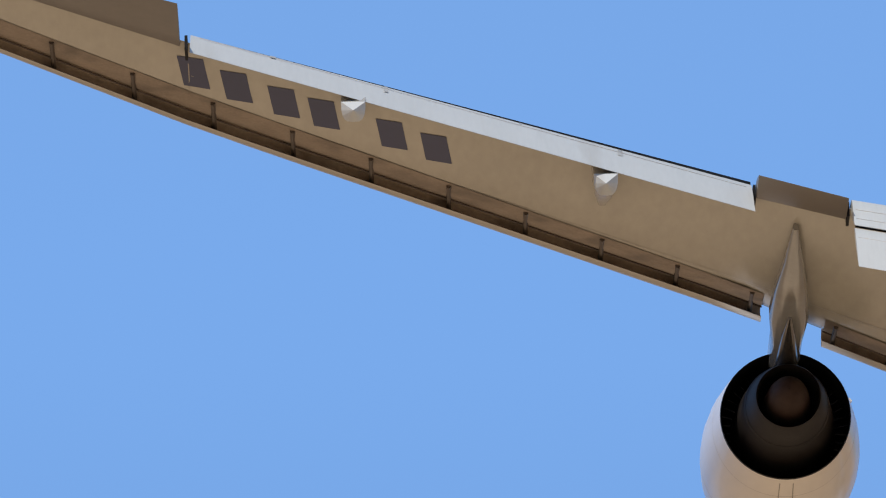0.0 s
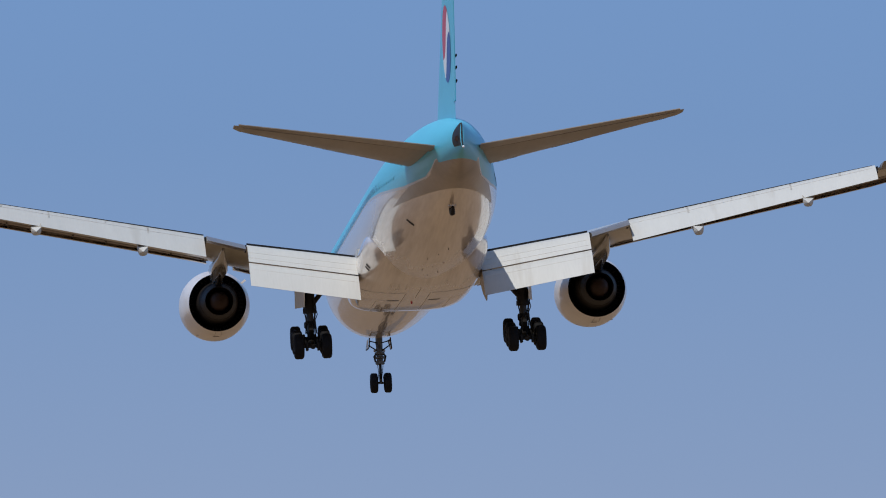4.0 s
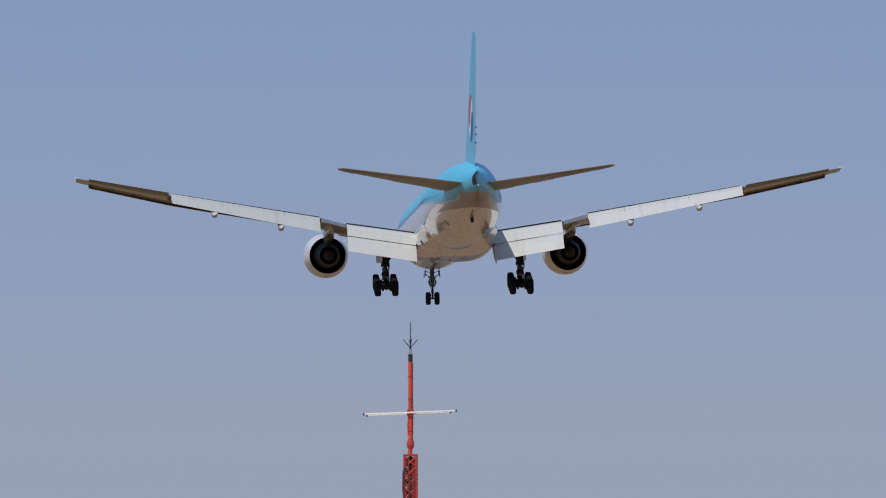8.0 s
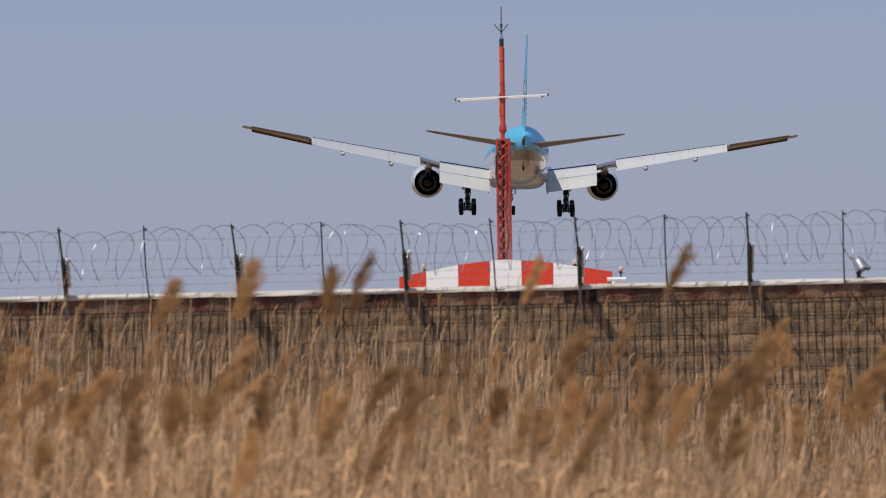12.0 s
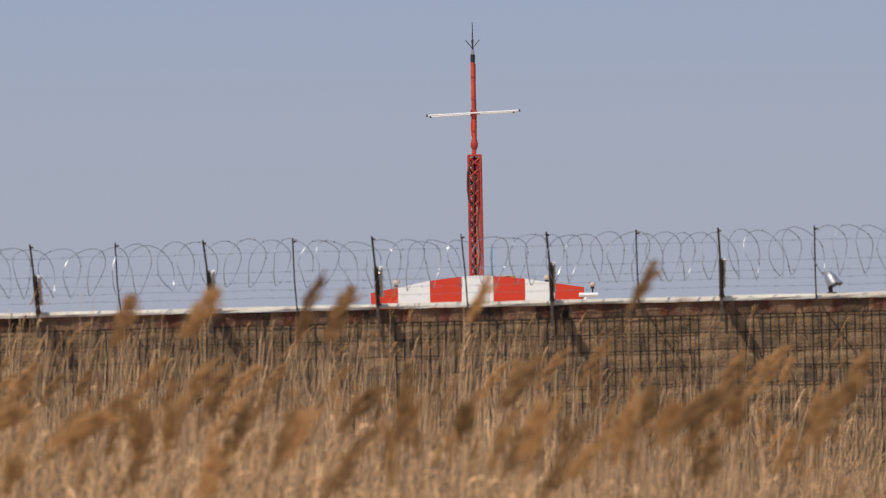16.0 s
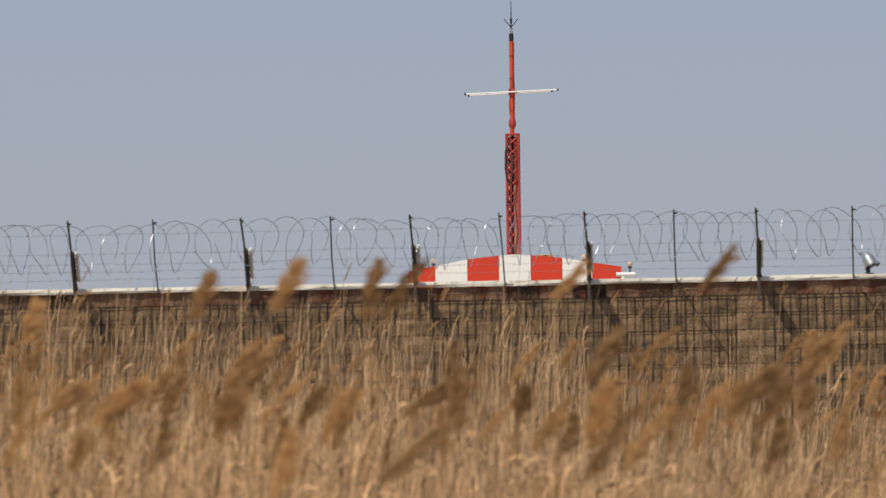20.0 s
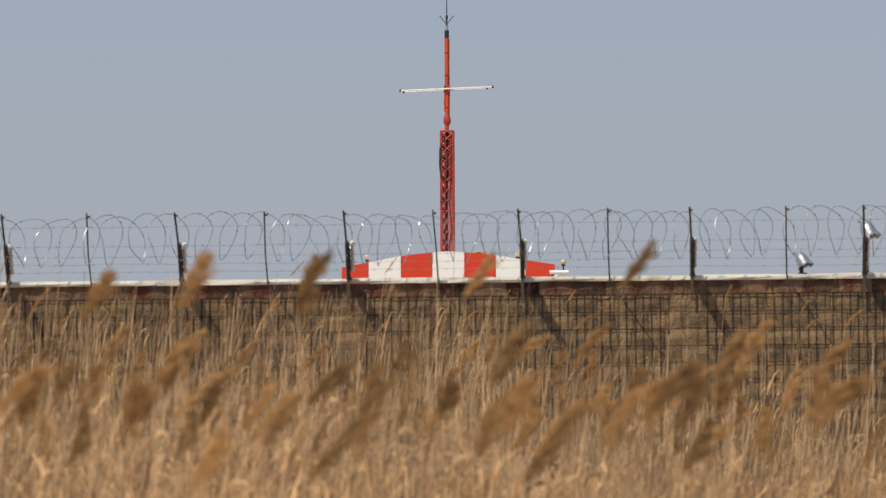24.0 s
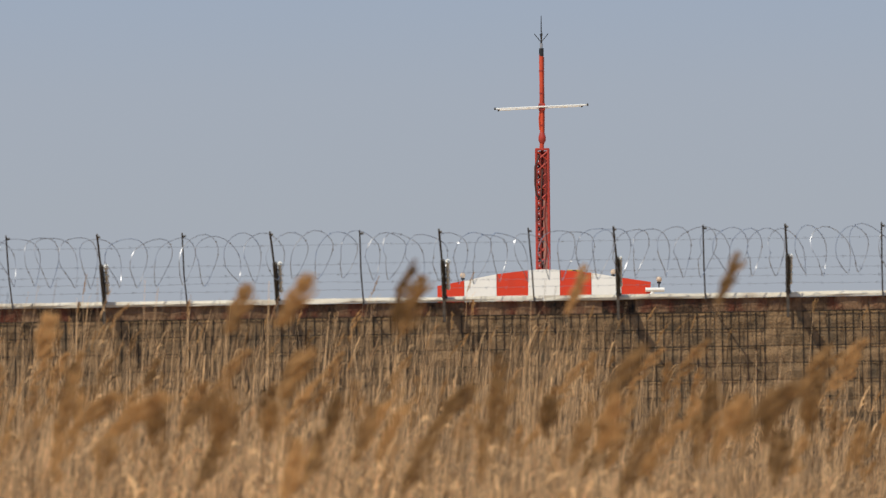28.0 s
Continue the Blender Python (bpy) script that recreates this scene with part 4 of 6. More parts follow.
bm = bmesh.new()
bmesh.ops.create_uvsphere(bm, u_segments=10, v_segments=6, radius=0.06, matrix=Matrix.Translation((0.04, TAIL - 72.98, 0.55)))
part("tail_light", bm, M["white_mark"], airliner, "small white tail light")


# ---- lifting surfaces ----
def section(le, te, thick):
    """A wing section from leading to trailing edge as a ring; le and te are points of one x."""
    le, te = Vector(le), Vector(te)
    ring = []
    prof = [0.0, 0.012, 0.05, 0.12, 0.25, 0.42, 0.6, 0.78, 0.92, 1.0]

    def half(u):
        return thick * (2.969 * math.sqrt(u) - 1.26 * u - 3.516 * u * u + 2.843 * u ** 3 - 1.015 * u ** 4) * 0.5

    for u in prof:
        p = le.lerp(te, u)
        ring.append((p.x, p.y, p.z + half(u)))
    for u in prof[-1:0:-1]:
        p = le.lerp(te, u)
        ring.append((p.x, p.y, p.z - half(u) * 0.92))
    return ring


# span tables of the wing: x, and y or z of the leading edge and of the fixed trailing edge
W_LEY = [(0, 12.9), (3.1, 10.75), (10.3, 5.54), (30.2, -9.15)]
W_LEZ = [(0, -1.75), (3.1, -1.55), (8.6, -0.56), (10.7, -0.14), (22.7, 1.42), (30.2, 2.72)]
W_TEY = [(0, -1.3), (3.1, -1.65), (8.64, -2.30), (10.7, -1.95), (22.7, -7.25), (30.2, -11.3)]
W_TEZ = [(0, -1.65), (3.1, -1.40), (8.64, -0.62), (10.7, -0.08), (22.7, 1.66), (30.2, 2.90)]
W_TH = [(0, 1.75), (3.1, 1.55), (9.6, 1.05), (22.7, 0.46), (30.2, 0.20)]


def wing_le(x):
    return Vector((x, lerp(W_LEY, x), lerp(W_LEZ, x)))


def wing_te(x):
    return Vector((x, lerp(W_TEY, x), lerp(W_TEZ, x)))


def wing_under(x, y):
    """The height of the wing's lower skin."""
    a, b = wing_le(x), wing_te(x)
    u = max(0.02, min(1.0, (a.y - y) / (a.y - b.y)))
    t = lerp(W_TH, x)
    return a.z + (b.z - a.z) * u - t * (2.969 * math.sqrt(u) - 1.26 * u - 3.516 * u * u + 2.843 * u ** 3 - 1.015 * u ** 4) * 0.5 * 0.92


def mirror(p, side):
    return (p[0] * side, p[1], p[2])


def flap_panel(bm, side, x0, x1, start0, start1, chord0, chord1, angle, thick, n=8):
    """A flap panel that hangs from its upper front edge: rings of a thin section across its span."""
    rings = []
    a = radians(angle)
    for k in range(n + 1):
        u = k / n
        x = x0 + (x1 - x0) * u
        s = Vector(start0).lerp(Vector(start1), u)
        c = chord0 + (chord1 - chord0) * u
        ring = []
        for q, h in ((0.0, 0.0), (0.06, 0.35), (0.25, 0.55), (0.55, 0.42), (0.85, 0.15), (1.0, 0.04), (1.0, 0.0), (0.7, -0.25), (0.35, -0.55), (0.08, -0.5)):
            d, up = c * q, thick * h
            ring.append(mirror((x, s.y - d * math.cos(a) + up * math.sin(a) * -1, s.z - d * math.sin(a) + up * math.cos(a)), side))
        rings.append(ring)
    loft(bm, rings)
    bmesh.ops.recalc_face_normals(bm, faces=bm.faces)


def slat_size(x):
    return lerp([(3, 1.05), (10, 0.95), (20, 0.82), (30, 0.6)], x)


ENG = (9.75, 4.9, -2.60)


def build_wing(side, name):
    wing = base_of(name)
    wing.parent = airliner
    xs = [1.5, 3.1, 5, 7, 8.64, 9.7, 10.7, 13, 16, 19, 22.7, 25, 27.5, 29.4, 30.0]
    bm = bmesh.new()
    rings = []
    for x in xs:
        rings.append([mirror(p, side) for p in section(wing_le(x), wing_te(x), lerp(W_TH, x))])
    # rounded end
    a, b = wing_le(30.0), wing_te(30.0)
    rings.append([mirror(p, side) for p in section((30.3, a.y - 0.5, a.z + 0.03), (30.3, b.y - 0.05, b.z + 0.02), 0.08)])
    loft(bm, rings)
    bmesh.ops.recalc_face_normals(bm, faces=bm.faces)
    part("wing_box", bm, M["wing"], wing, "grey painted wing skin")
    bm = bmesh.new()
    tube(bm, [mirror((30.28, -10.6, 2.92), side), mirror((30.34, -11.5, 2.95), side)], [0.08, 0.075], 8)
    part("tip_light", bm, M["white_mark"], wing, "white wing-tip light")

    # skin seams along and across the lower surface
    for q in (0.30,):
        bm = bmesh.new()
        row_a, row_b = [], []
        for k in range(25):
            x = 4.2 + (29.0 - 4.2) * k / 24
            y = lerp(W_LEY, x) + (lerp(W_TEY, x) - lerp(W_LEY, x)) * q
            row_a.append(mirror((x, y - 0.012, wing_under(x, y - 0.012) - 0.004), side))
            row_b.append(mirror((x, y + 0.012, wing_under(x, y + 0.012) - 0.004), side))
        loft(bm, [row_a, row_b], closed=False)
        part("skin_seam", bm, M["stab"], wing)
    for x in (22.8,):
        bm = bmesh.new()
        row_a, row_b = [], []
        for k in range(9):
            q = 0.22 + 0.76 * k / 8
            y = lerp(W_LEY, x) + (lerp(W_TEY, x) - lerp(W_LEY, x)) * q
            row_a.append(mirror((x - 0.012, y, wing_under(x, y) - 0.005), side))
            row_b.append(mirror((x + 0.012, y, wing_under(x, y) - 0.005), side))
        loft(bm, [row_a, row_b], closed=False)
        part("skin_seam", bm, M["stab"], wing)
    # trailing edge strip above the flaps, spoilers
    bm = bmesh.new()
    for x0, x1 in ((3.15, 8.6), (10.75, 22.6)):
        rings = []
        for k in range(9):
            x = x0 + (x1 - x0) * k / 8
            t = wing_te(x)
            rings.append([mirror((x, t.y + 0.5, t.z + 0.22), side), mirror((x, t.y - 0.02, t.z + 0.18), side), mirror((x, t.y - 0.02, t.z + 0.085), side), mirror((x, t.y + 0.5, t.z + 0.12), side)])
        loft(bm, rings)
    bmesh.ops.recalc_face_normals(bm, faces=bm.faces)
    part("spoiler_edge", bm, M["gap"], wing, "dark seal above the flaps", smooth=False)

    # inboard flap: fore and aft panels
    s0, s1 = Vector((3.12, -2.0, -1.40)), Vector((8.64, -2.70, -0.64))
    bm = bmesh.new()
    flap_panel(bm, side, 3.12, 8.62, s0, s1, 1.74, 1.62, 34, 0.34)
    f1 = part("flap_fore", bm, M["flap"], wing, "white inboard flap panel")
    bm = bmesh.new()
    o0 = Vector((3.12, -3.30, -2.405))
    o1 = Vector((8.64, -3.908, -1.585))
    flap_panel(bm, side, 3.12, 8.62, o0, o1, 2.02, 1.92, 42, 0.22)
    f2 = part("flap_aft", bm, M["flap"], wing, "white aft flap panel")
    bm = bmesh.new()
    flap_panel(bm, side, 3.16, 8.60, o0 + Vector((0, 0.12, 0.10)), o1 + Vector((0, 0.10, 0.10)), 0.08, 0.08, 42, 0.04)
    part("flap_slot", bm, M["gap"], wing, "dark slot between the panels")
    bm = bmesh.new()
    rings = []
    for (y, z0, z1, w) in ((0.6, -2.2, -1.9, 0.05), (-1.5, -2.75, -1.8, 0.12), (-3.2, -3.5, -2.3, 0.12), (-4.0, -3.95, -3.75, 0.03)):
        rings.append([mirror((3.24 - w, y, z0), side), mirror((3.24 + w, y, z0), side), mirror((3.24 + w, y, z1), side), mirror((3.24 - w, y, z1), side)])
    loft(bm, rings)
    bmesh.ops.recalc_face_normals(bm, faces=bm.faces)
    part("flap_support", bm, M["wing"], wing, "pointed flap support by the body")

    # flaperon behind the engine and outer aileron
    bm = bmesh.new()
    flap_panel(bm, side, 8.72, 10.64, (8.72, -2.0, -0.64), (10.64, -1.9, -0.10), 1.95, 2.15, 8, 0.30, 3)
    part("flaperon", bm, M["flaperon"], wing, "drooped flaperon with shade put into its grey")
    bm = bmesh.new()
    flap_panel(bm, side, 22.95, 29.3, (22.95, -7.28, 1.62), (29.3, -10.72, 2.72), 2.27, 1.13, -4, 0.20, 5)
    part("aileron", bm, M["aileron"], wing, "outer aileron with shade put into its grey")
    for x in (8.68, 10.68, 22.82):
        bm = bmesh.new()
        t = wing_te(x)
        box(bm, (side * x - 0.03, t.y - 0.30, t.z - 0.28), (side * x + 0.03, t.y + 0.4, t.z + 0.05))
        part("end_gap", bm, M["gap"], wing, smooth=False)

    # outboard flap
    bm = bmesh.new()
    flap_panel(bm, side, 10.74, 22.72, (10.74, -1.80, 0.04), (22.66, -7.25, 1.78), 2.62, 1.66, 29, 0.26, 12)
    of = part("outboard_flap", bm, M["flap"], wing, "white outboard flap")

    # skin joints along and across the flaps, and a dark sheet for the shaded gap by the body
    def on_flap(a0, a1, c0, c1, angle, thick, u, q):
        s, c, a = Vector(a0).lerp(Vector(a1), u), c0 + (c1 - c0) * u, radians(angle)
        up = thick * float(np.interp(q, (0.0, 0.06, 0.25, 0.55, 0.85, 1.0), (0.0, 0.35, 0.55, 0.42, 0.15, 0.04))) + 0.004
        return mirror((s.x, s.y - c * q * math.cos(a) - up * math.sin(a), s.z - c * q * math.sin(a) + up * math.cos(a)), side)

    fore = ((3.12, -2.0, -1.40), (8.62, -2.70, -0.64), 1.74, 1.62, 34, 0.34)
    aft = (tuple(o0), tuple(o1), 2.02, 1.92, 42, 0.22)
    outer = ((10.74, -1.80, 0.04), (22.66, -7.25, 1.78), 2.62, 1.66, 29, 0.26)
    for shape, q, owner in ((fore, 0.55, f1), (fore, 0.80, f1), (aft, 0.34, f2), (outer, 0.30, of)):
        bm = bmesh.new()
        tube(bm, [on_flap(*shape, 0.01 + 0.98 * k / 12, q) for k in range(13)], 0.006, 4)
        part("skin_joint", bm, M["seam"], owner)
    for u, q0, q1, wide in ((0.24, 0.10, 0.42, 0.05), (0.42, 0.10, 0.22, 0.03), (0.66, 0.08, 0.45, 0.04), (0.86, 0.08, 0.30, 0.06)):
        bm = bmesh.new()
        loft(bm, [[on_flap(*outer, u + d / 12.0, q) for d in (-wide, wide)] for q in (q0, (q0 + q1) / 2, q1)], closed=False)
        part("grease_streak", bm, M["streak"], of, "grey grease streak")
    bm = bmesh.new()
    loft(bm, [[on_flap(*shape, -0.012, q) for q in (0.0, 0.3, 0.6, 1.0)] for shape in (fore, aft)], closed=False)
    part("root_seal", bm, M["gap"], f1, "dark sheet for the shaded gap beside the body")

    # flap track fairings: a boat that grows aft under the flap, with a pale blunt end
    for x, yf, ya, zend, ztop in ((13.95, -0.9, -5.30, -1.16, -0.72), (19.3, -4.4, -7.45, -0.14, 0.26)):
        bm = bmesh.new()
        rings = []
        for u in (0.0, 0.1, 0.25, 0.45, 0.7, 1.0):
            y = yf + (ya - yf) * u
            zr = wing_under(x, max(y, wing_te(x).y + 0.05)) + 0.04
            k = max(0.0, (u - 0.45) / 0.55)
            zt = zr + (ztop - zr) * k
            w = 0.10 + 0.16 * min(1.0, u * 2.2)
            d = max(0.10, zt - (wing_under(x, yf) - 0.10 + (zend - wing_under(x, yf) + 0.10) * u))
            ring = []
            for k in range(11):
                a = math.pi * k / 10
                ring.append(mirror((x - w * math.copysign(abs(math.cos(a)) ** 0.6, math.cos(a)), y + 0.16 * math.sin(a) * u, zt - d * math.sin(a) ** 0.7), side))
            rings.append(ring)
        loft(bm, rings, cap=False)
        bm.faces.new([bm.verts.new(p) for p in rings[0]])
        bmesh.ops.recalc_face_normals(bm, faces=bm.faces)
        ff = part("flap_track_fairing", bm, M["wing"], wing, "wedge-shaped flap track fairing")
        bm = bmesh.new()
        last = [Vector(p) for p in rings[-1]]
        mid = sum(last, Vector()) / len(last) + Vector((0, -0.22, 0.02))
        vs_ = [bm.verts.new(p) for p in last]
        vm = bm.verts.new(mid)
        for k in range(len(vs_)):
            bm.faces.new((vs_[k], vs_[(k + 1) % len(vs_)], vm))
        bmesh.ops.recalc_face_normals(bm, faces=bm.faces)
        part("fairing_end", bm, M["flap"], ff, "white blunt fairing end", smooth=False)

    # leading-edge slats with their dark coves and tracks
    for x0, x1 in ((3.9, 8.9), (10.3, 29.3)):
        n = max(4, int((x1 - x0) / 1.2))
        rings, cove = [], []
        for k in range(n + 1):
            x = x0 + (x1 - x0) * k / n
            e = wing_le(x)
            c = slat_size(x)
            # outer skin from the lower tail round the nose to the upper tail, then the hollow back
            prof = [(-0.02, -0.62), (0.28, -0.66), (0.52, -0.58), (0.66, -0.40), (0.66, -0.20), (0.50, 0.02), (0.22, 0.22), (-0.10, 0.34)]
            back = [(-0.10, 0.31), (0.18, 0.14), (0.38, -0.06), (0.46, -0.26), (0.38, -0.46), (0.20, -0.57), (-0.02, -0.59)]
            rings.append([mirror((x, e.y + c * py * 1.0 + 0.05, e.z + c * pz * 0.50 - 0.14 * c), side) for py, pz in prof])
            cove.append([mirror((x, e.y + c * py * 1.0 + 0.05, e.z + c * pz * 0.50 - 0.14 * c), side) for py, pz in back])
        bm = bmesh.new()
        loft(bm, rings, closed=False)
        sl = part("slat", bm, M["slat"], wing, "extended bare-metal slat")
        bm = bmesh.new()
        loft(bm, cove, closed=False)
        part("slat_back", bm, M["slat_inner"], sl, "brown hollow back of the slat")
        for i in (0, n):
            bm = bmesh.new()
            bm.faces.new([bm.verts.new(p) for p in rings[i] + cove[i]])
            part("slat_end", bm, M["cove"], sl, smooth=False)
        # fixed nose behind the slat: a sheet with the cove's shade put into its colour
        bm = bmesh.new()
        nose = []
        for k in range(n + 1):
            x = x0 + (x1 - x0) * k / n
            e, c = wing_le(x), slat_size(x)
            ring = []
            for q in (0.0, 0.25, 0.5, 0.75, 1.0):
                y = e.y - 0.02 - q * lerp([(3, 2.0), (12, 1.75), (30, 1.1)], x)
                ring.append(mirror((x, y, wing_under(x, y) - 0.012 - 0.02 * math.sin(math.pi * q)), side))
            nose.append(ring)
        loft(bm, nose, closed=False)
        part("slat_cove", bm, M["cove"], wing, "fixed nose behind the slat with the cove's shade in its colour")
        m = int((x1 - x0) / 1.62)
        for k in range(m + 1):
            x = x0 + 0.25 + (x1 - x0 - 0.5) * k / m
            e, c = wing_le(x), slat_size(x)
            bm = bmesh.new()
            yb = e.y - lerp([(3, 1.85), (12, 1.6), (30, 1.0)], x)
            tube(bm, [mirror((x, yb, wing_under(x, yb) - 0.03), side), mirror((x, e.y + 0.05, wing_under(x, e.y - 0.05) - 0.10), side), mirror((x, e.y + c * 0.5, e.z - 0.34 * c), side)], 0.055, 6)
            part("slat_track", bm, M["track"], wing)
        bm = bmesh.new()
        pts = []
        for k in range(n + 1):
            x = x0 + (x1 - x0) * k / n
            e, c = wing_le(x), slat_size(x)
            pts.append(mirror((x, e.y - c * 0.25, wing_under(x, e.y - c * 0.25) - 0.06), side))
        tube(bm, pts, 0.022, 6)
        part("drive_shaft", bm, M["track"], wing)

    # engine pylon
    bm = bmesh.new()
    rings = []
    for y, w, z0, z1 in ((13.0, 0.10, -0.95, -0.75), (11.2, 0.24, -1.1, -0.5), (9.0, 0.32, -1.4, -0.3), (7.0, 0.35, -1.75, -0.4), (5.4, 0.36, -1.62, -0.6), (3.8, 0.45, -1.45, -0.75),
                         (2.2, 0.37, -1.28, -0.7), (0.6, 0.21, -1.08, -0.6), (-0.9, 0.06, -0.66, -0.5)):
        cz, h = (z0 + z1) / 2, (z1 - z0) / 2
        ring = []
        for k in range(14):
            a = 2 * math.pi * k / 14
            ring.append(mirror((ENG[0] + w * math.sin(a), y, cz + h * math.copysign(abs(math.cos(a)) ** 0.7, math.cos(a))), side))
        rings.append(ring)
    loft(bm, rings)
    bmesh.ops.recalc_face_normals(bm, faces=bm.faces)
    part("pylon", bm, M["pylon"], wing, "smooth engine pylon")
    bm = bmesh.new()
    rings = []
    for y, w, z0, z1 in ((8.0, 0.30, -1.95, -1.3), (6.6, 0.30, -1.98, -1.5), (5.4, 0.24, -1.90, -1.5), (4.2, 0.15, -1.62, -1.40), (3.2, 0.04, -1.45, -1.36)):
        ring = []
        cz, h = (z0 + z1) / 2, (z1 - z0) / 2
        for k in range(12):
            a = 2 * math.pi * k / 12
            ring.append(mirror((ENG[0] + w * math.sin(a), y, cz + h * math.cos(a)), side))
        rings.append(ring)
    loft(bm, rings)
    bmesh.ops.recalc_face_normals(bm, faces=bm.faces)
    part("heat_shield", bm, M["shield"], wing, "scorched heat shield")
    return wing


wing_left = build_wing(-1, "wing_left")
wing_right = build_wing(1, "wing_right")

# registration marking under the port wing, as plain bars
for x, y in ((17.55, -3.05), (18.5, -3.6), (19.95, -4.4), (20.8, -4.85), (21.8, -5.45), (22.7, -6.0)):
    bm = bmesh.new()
    q = []
    for dx, dy in ((-0.22, -0.62), (0.34, -0.74), (0.22, 0.62), (-0.34, 0.74)):
        q.append((-(x + dx), y + dy, wing_under(x + dx, y + dy) - 0.012))
    bm.faces.new([bm.verts.new(p) for p in q])
    part("marking_bar", bm, M["navy"], wing_left, "dark navy marking bar", smooth=False)


# ---- engines ----
def build_engine(side):
    e = base_of("engine", Matrix.Translation((side * ENG[0], 6.95, -2.57)) @ Matrix.Rotation(radians(2.5), 4, "X") @ Matrix.Translation((0, -6.95, 0)))
    e.parent = airliner
    e["label"] = "white nacelle with dark scorched exhaust"
    bm = bmesh.new()
    lathe_y(bm, [(13.75, 1.52), (13.6, 1.60), (13.2, 1.68), (12.4, 1.76), (11.3, 1.81), (10.2, 1.81), (9.1, 1.74), (8.0, 1.61), (6.95, 1.475)], sides=56)
    part("nacelle", bm, M["nacelle"], e, "pale painted nacelle")
    bm = bmesh.new()
    lathe_y(bm, [(13.4, 1.65), (13.65, 1.60), (13.8, 1.53), (13.82, 1.48), (13.7, 1.43), (13.3, 1.41)], sides=56)
    part("inlet_lip", bm, M["lip"], e, "polished metal inlet lip")
    bm = bmesh.new()
    lathe_y(bm, [(13.7, 1.425), (12.2, 1.41), (11.0, 1.43), (9.8, 1.452), (9.75, 0.9)], sides=40)
    part("inlet_liner", bm, M["duct"], e)
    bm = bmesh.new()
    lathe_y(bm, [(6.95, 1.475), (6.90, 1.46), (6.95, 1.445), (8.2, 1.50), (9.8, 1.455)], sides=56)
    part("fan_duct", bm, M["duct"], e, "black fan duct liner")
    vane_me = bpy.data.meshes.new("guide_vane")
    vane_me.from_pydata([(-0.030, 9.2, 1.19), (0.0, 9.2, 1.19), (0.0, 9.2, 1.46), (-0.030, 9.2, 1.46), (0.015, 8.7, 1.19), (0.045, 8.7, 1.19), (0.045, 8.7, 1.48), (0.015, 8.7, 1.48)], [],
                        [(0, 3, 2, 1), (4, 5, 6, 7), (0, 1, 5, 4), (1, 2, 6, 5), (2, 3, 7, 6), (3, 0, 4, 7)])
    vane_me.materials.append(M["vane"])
    for k in range(44):
        ob = new("guide_vane", vane_me)
        ob.parent = e
        ob.matrix_basis = Matrix.Rotation(2 * math.pi * k / 44, 4, "Y")
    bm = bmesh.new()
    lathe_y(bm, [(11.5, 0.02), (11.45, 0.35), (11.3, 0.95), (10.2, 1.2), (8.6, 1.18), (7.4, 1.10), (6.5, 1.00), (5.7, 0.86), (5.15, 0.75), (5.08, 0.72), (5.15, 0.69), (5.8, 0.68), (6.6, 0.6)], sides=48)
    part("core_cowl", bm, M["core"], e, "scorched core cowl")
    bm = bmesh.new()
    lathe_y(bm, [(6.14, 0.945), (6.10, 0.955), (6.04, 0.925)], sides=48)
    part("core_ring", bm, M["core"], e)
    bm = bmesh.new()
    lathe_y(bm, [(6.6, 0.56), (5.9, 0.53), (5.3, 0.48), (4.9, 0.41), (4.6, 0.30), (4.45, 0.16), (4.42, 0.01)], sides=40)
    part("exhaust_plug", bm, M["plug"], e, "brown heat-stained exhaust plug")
    bm = bmesh.new()
    lathe_y(bm, [(11.55, 0.30), (12.1, 0.27), (12.6, 0.14), (12.75, 0.01)], sides=24)
    part("spinner", bm, M["duct"], e)
    bm = bmesh.new()
    for k in range(18):
        a = 2 * math.pi * k / 18
        v = [bm.verts.new((r * math.sin(a + o), y, r * math.cos(a + o))) for r, o, y in ((0.3, 0, 11.9), (1.38, 0.12, 11.9), (1.38, 0.26, 11.6), (0.3, 0.2, 11.6))]
        bm.faces.new(v)
    part("fan_blades", bm, M["gear"], e, smooth=False)
    # strake on the inner shoulder
    bm = bmesh.new()
    a = -side * radians(52)
    out = Vector((math.sin(a), 0, math.cos(a)))
    nrm = Vector((math.cos(a), 0, -math.sin(a)))
    pts = [(12.6, 1.72), (11.6, 2.00), (10.7, 2.10), (10.4, 1.76)]
    va = [bm.verts.new(out * r + Vector((0, y, 0)) + nrm * 0.05) for y, r in pts]
    vb = [bm.verts.new(out * r + Vector((0, y, 0)) - nrm * 0.05) for y, r in pts]
    bm.faces.new(va)
    bm.faces.new(vb[::-1])
    for k in range(4):
        bm.faces.new((va[k], vb[k], vb[(k + 1) % 4], va[(k + 1) % 4]))
    bmesh.ops.recalc_face_normals(bm, faces=bm.faces)
    part("strake", bm, M["nacelle"], e, smooth=False)
    for aa in (math.pi - 0.10, math.pi + 0.10):
        bm = bmesh.new()
        tube(bm, [(1.51 * math.sin(aa), 7.2, 1.51 * math.cos(aa)), (1.675 * math.sin(aa), 8.5, 1.675 * math.cos(aa))], 0.012, 4)
        part("latch_joint", bm, M["stab"], e)
    for y, r in ((8.0, 1.612), (11.0, 1.812)):
        bm = bmesh.new()
        lathe_y(bm, [(y, r), (y + 0.03, r + 0.004)], sides=56)
        part("cowl_joint", bm, M["seam"], e)
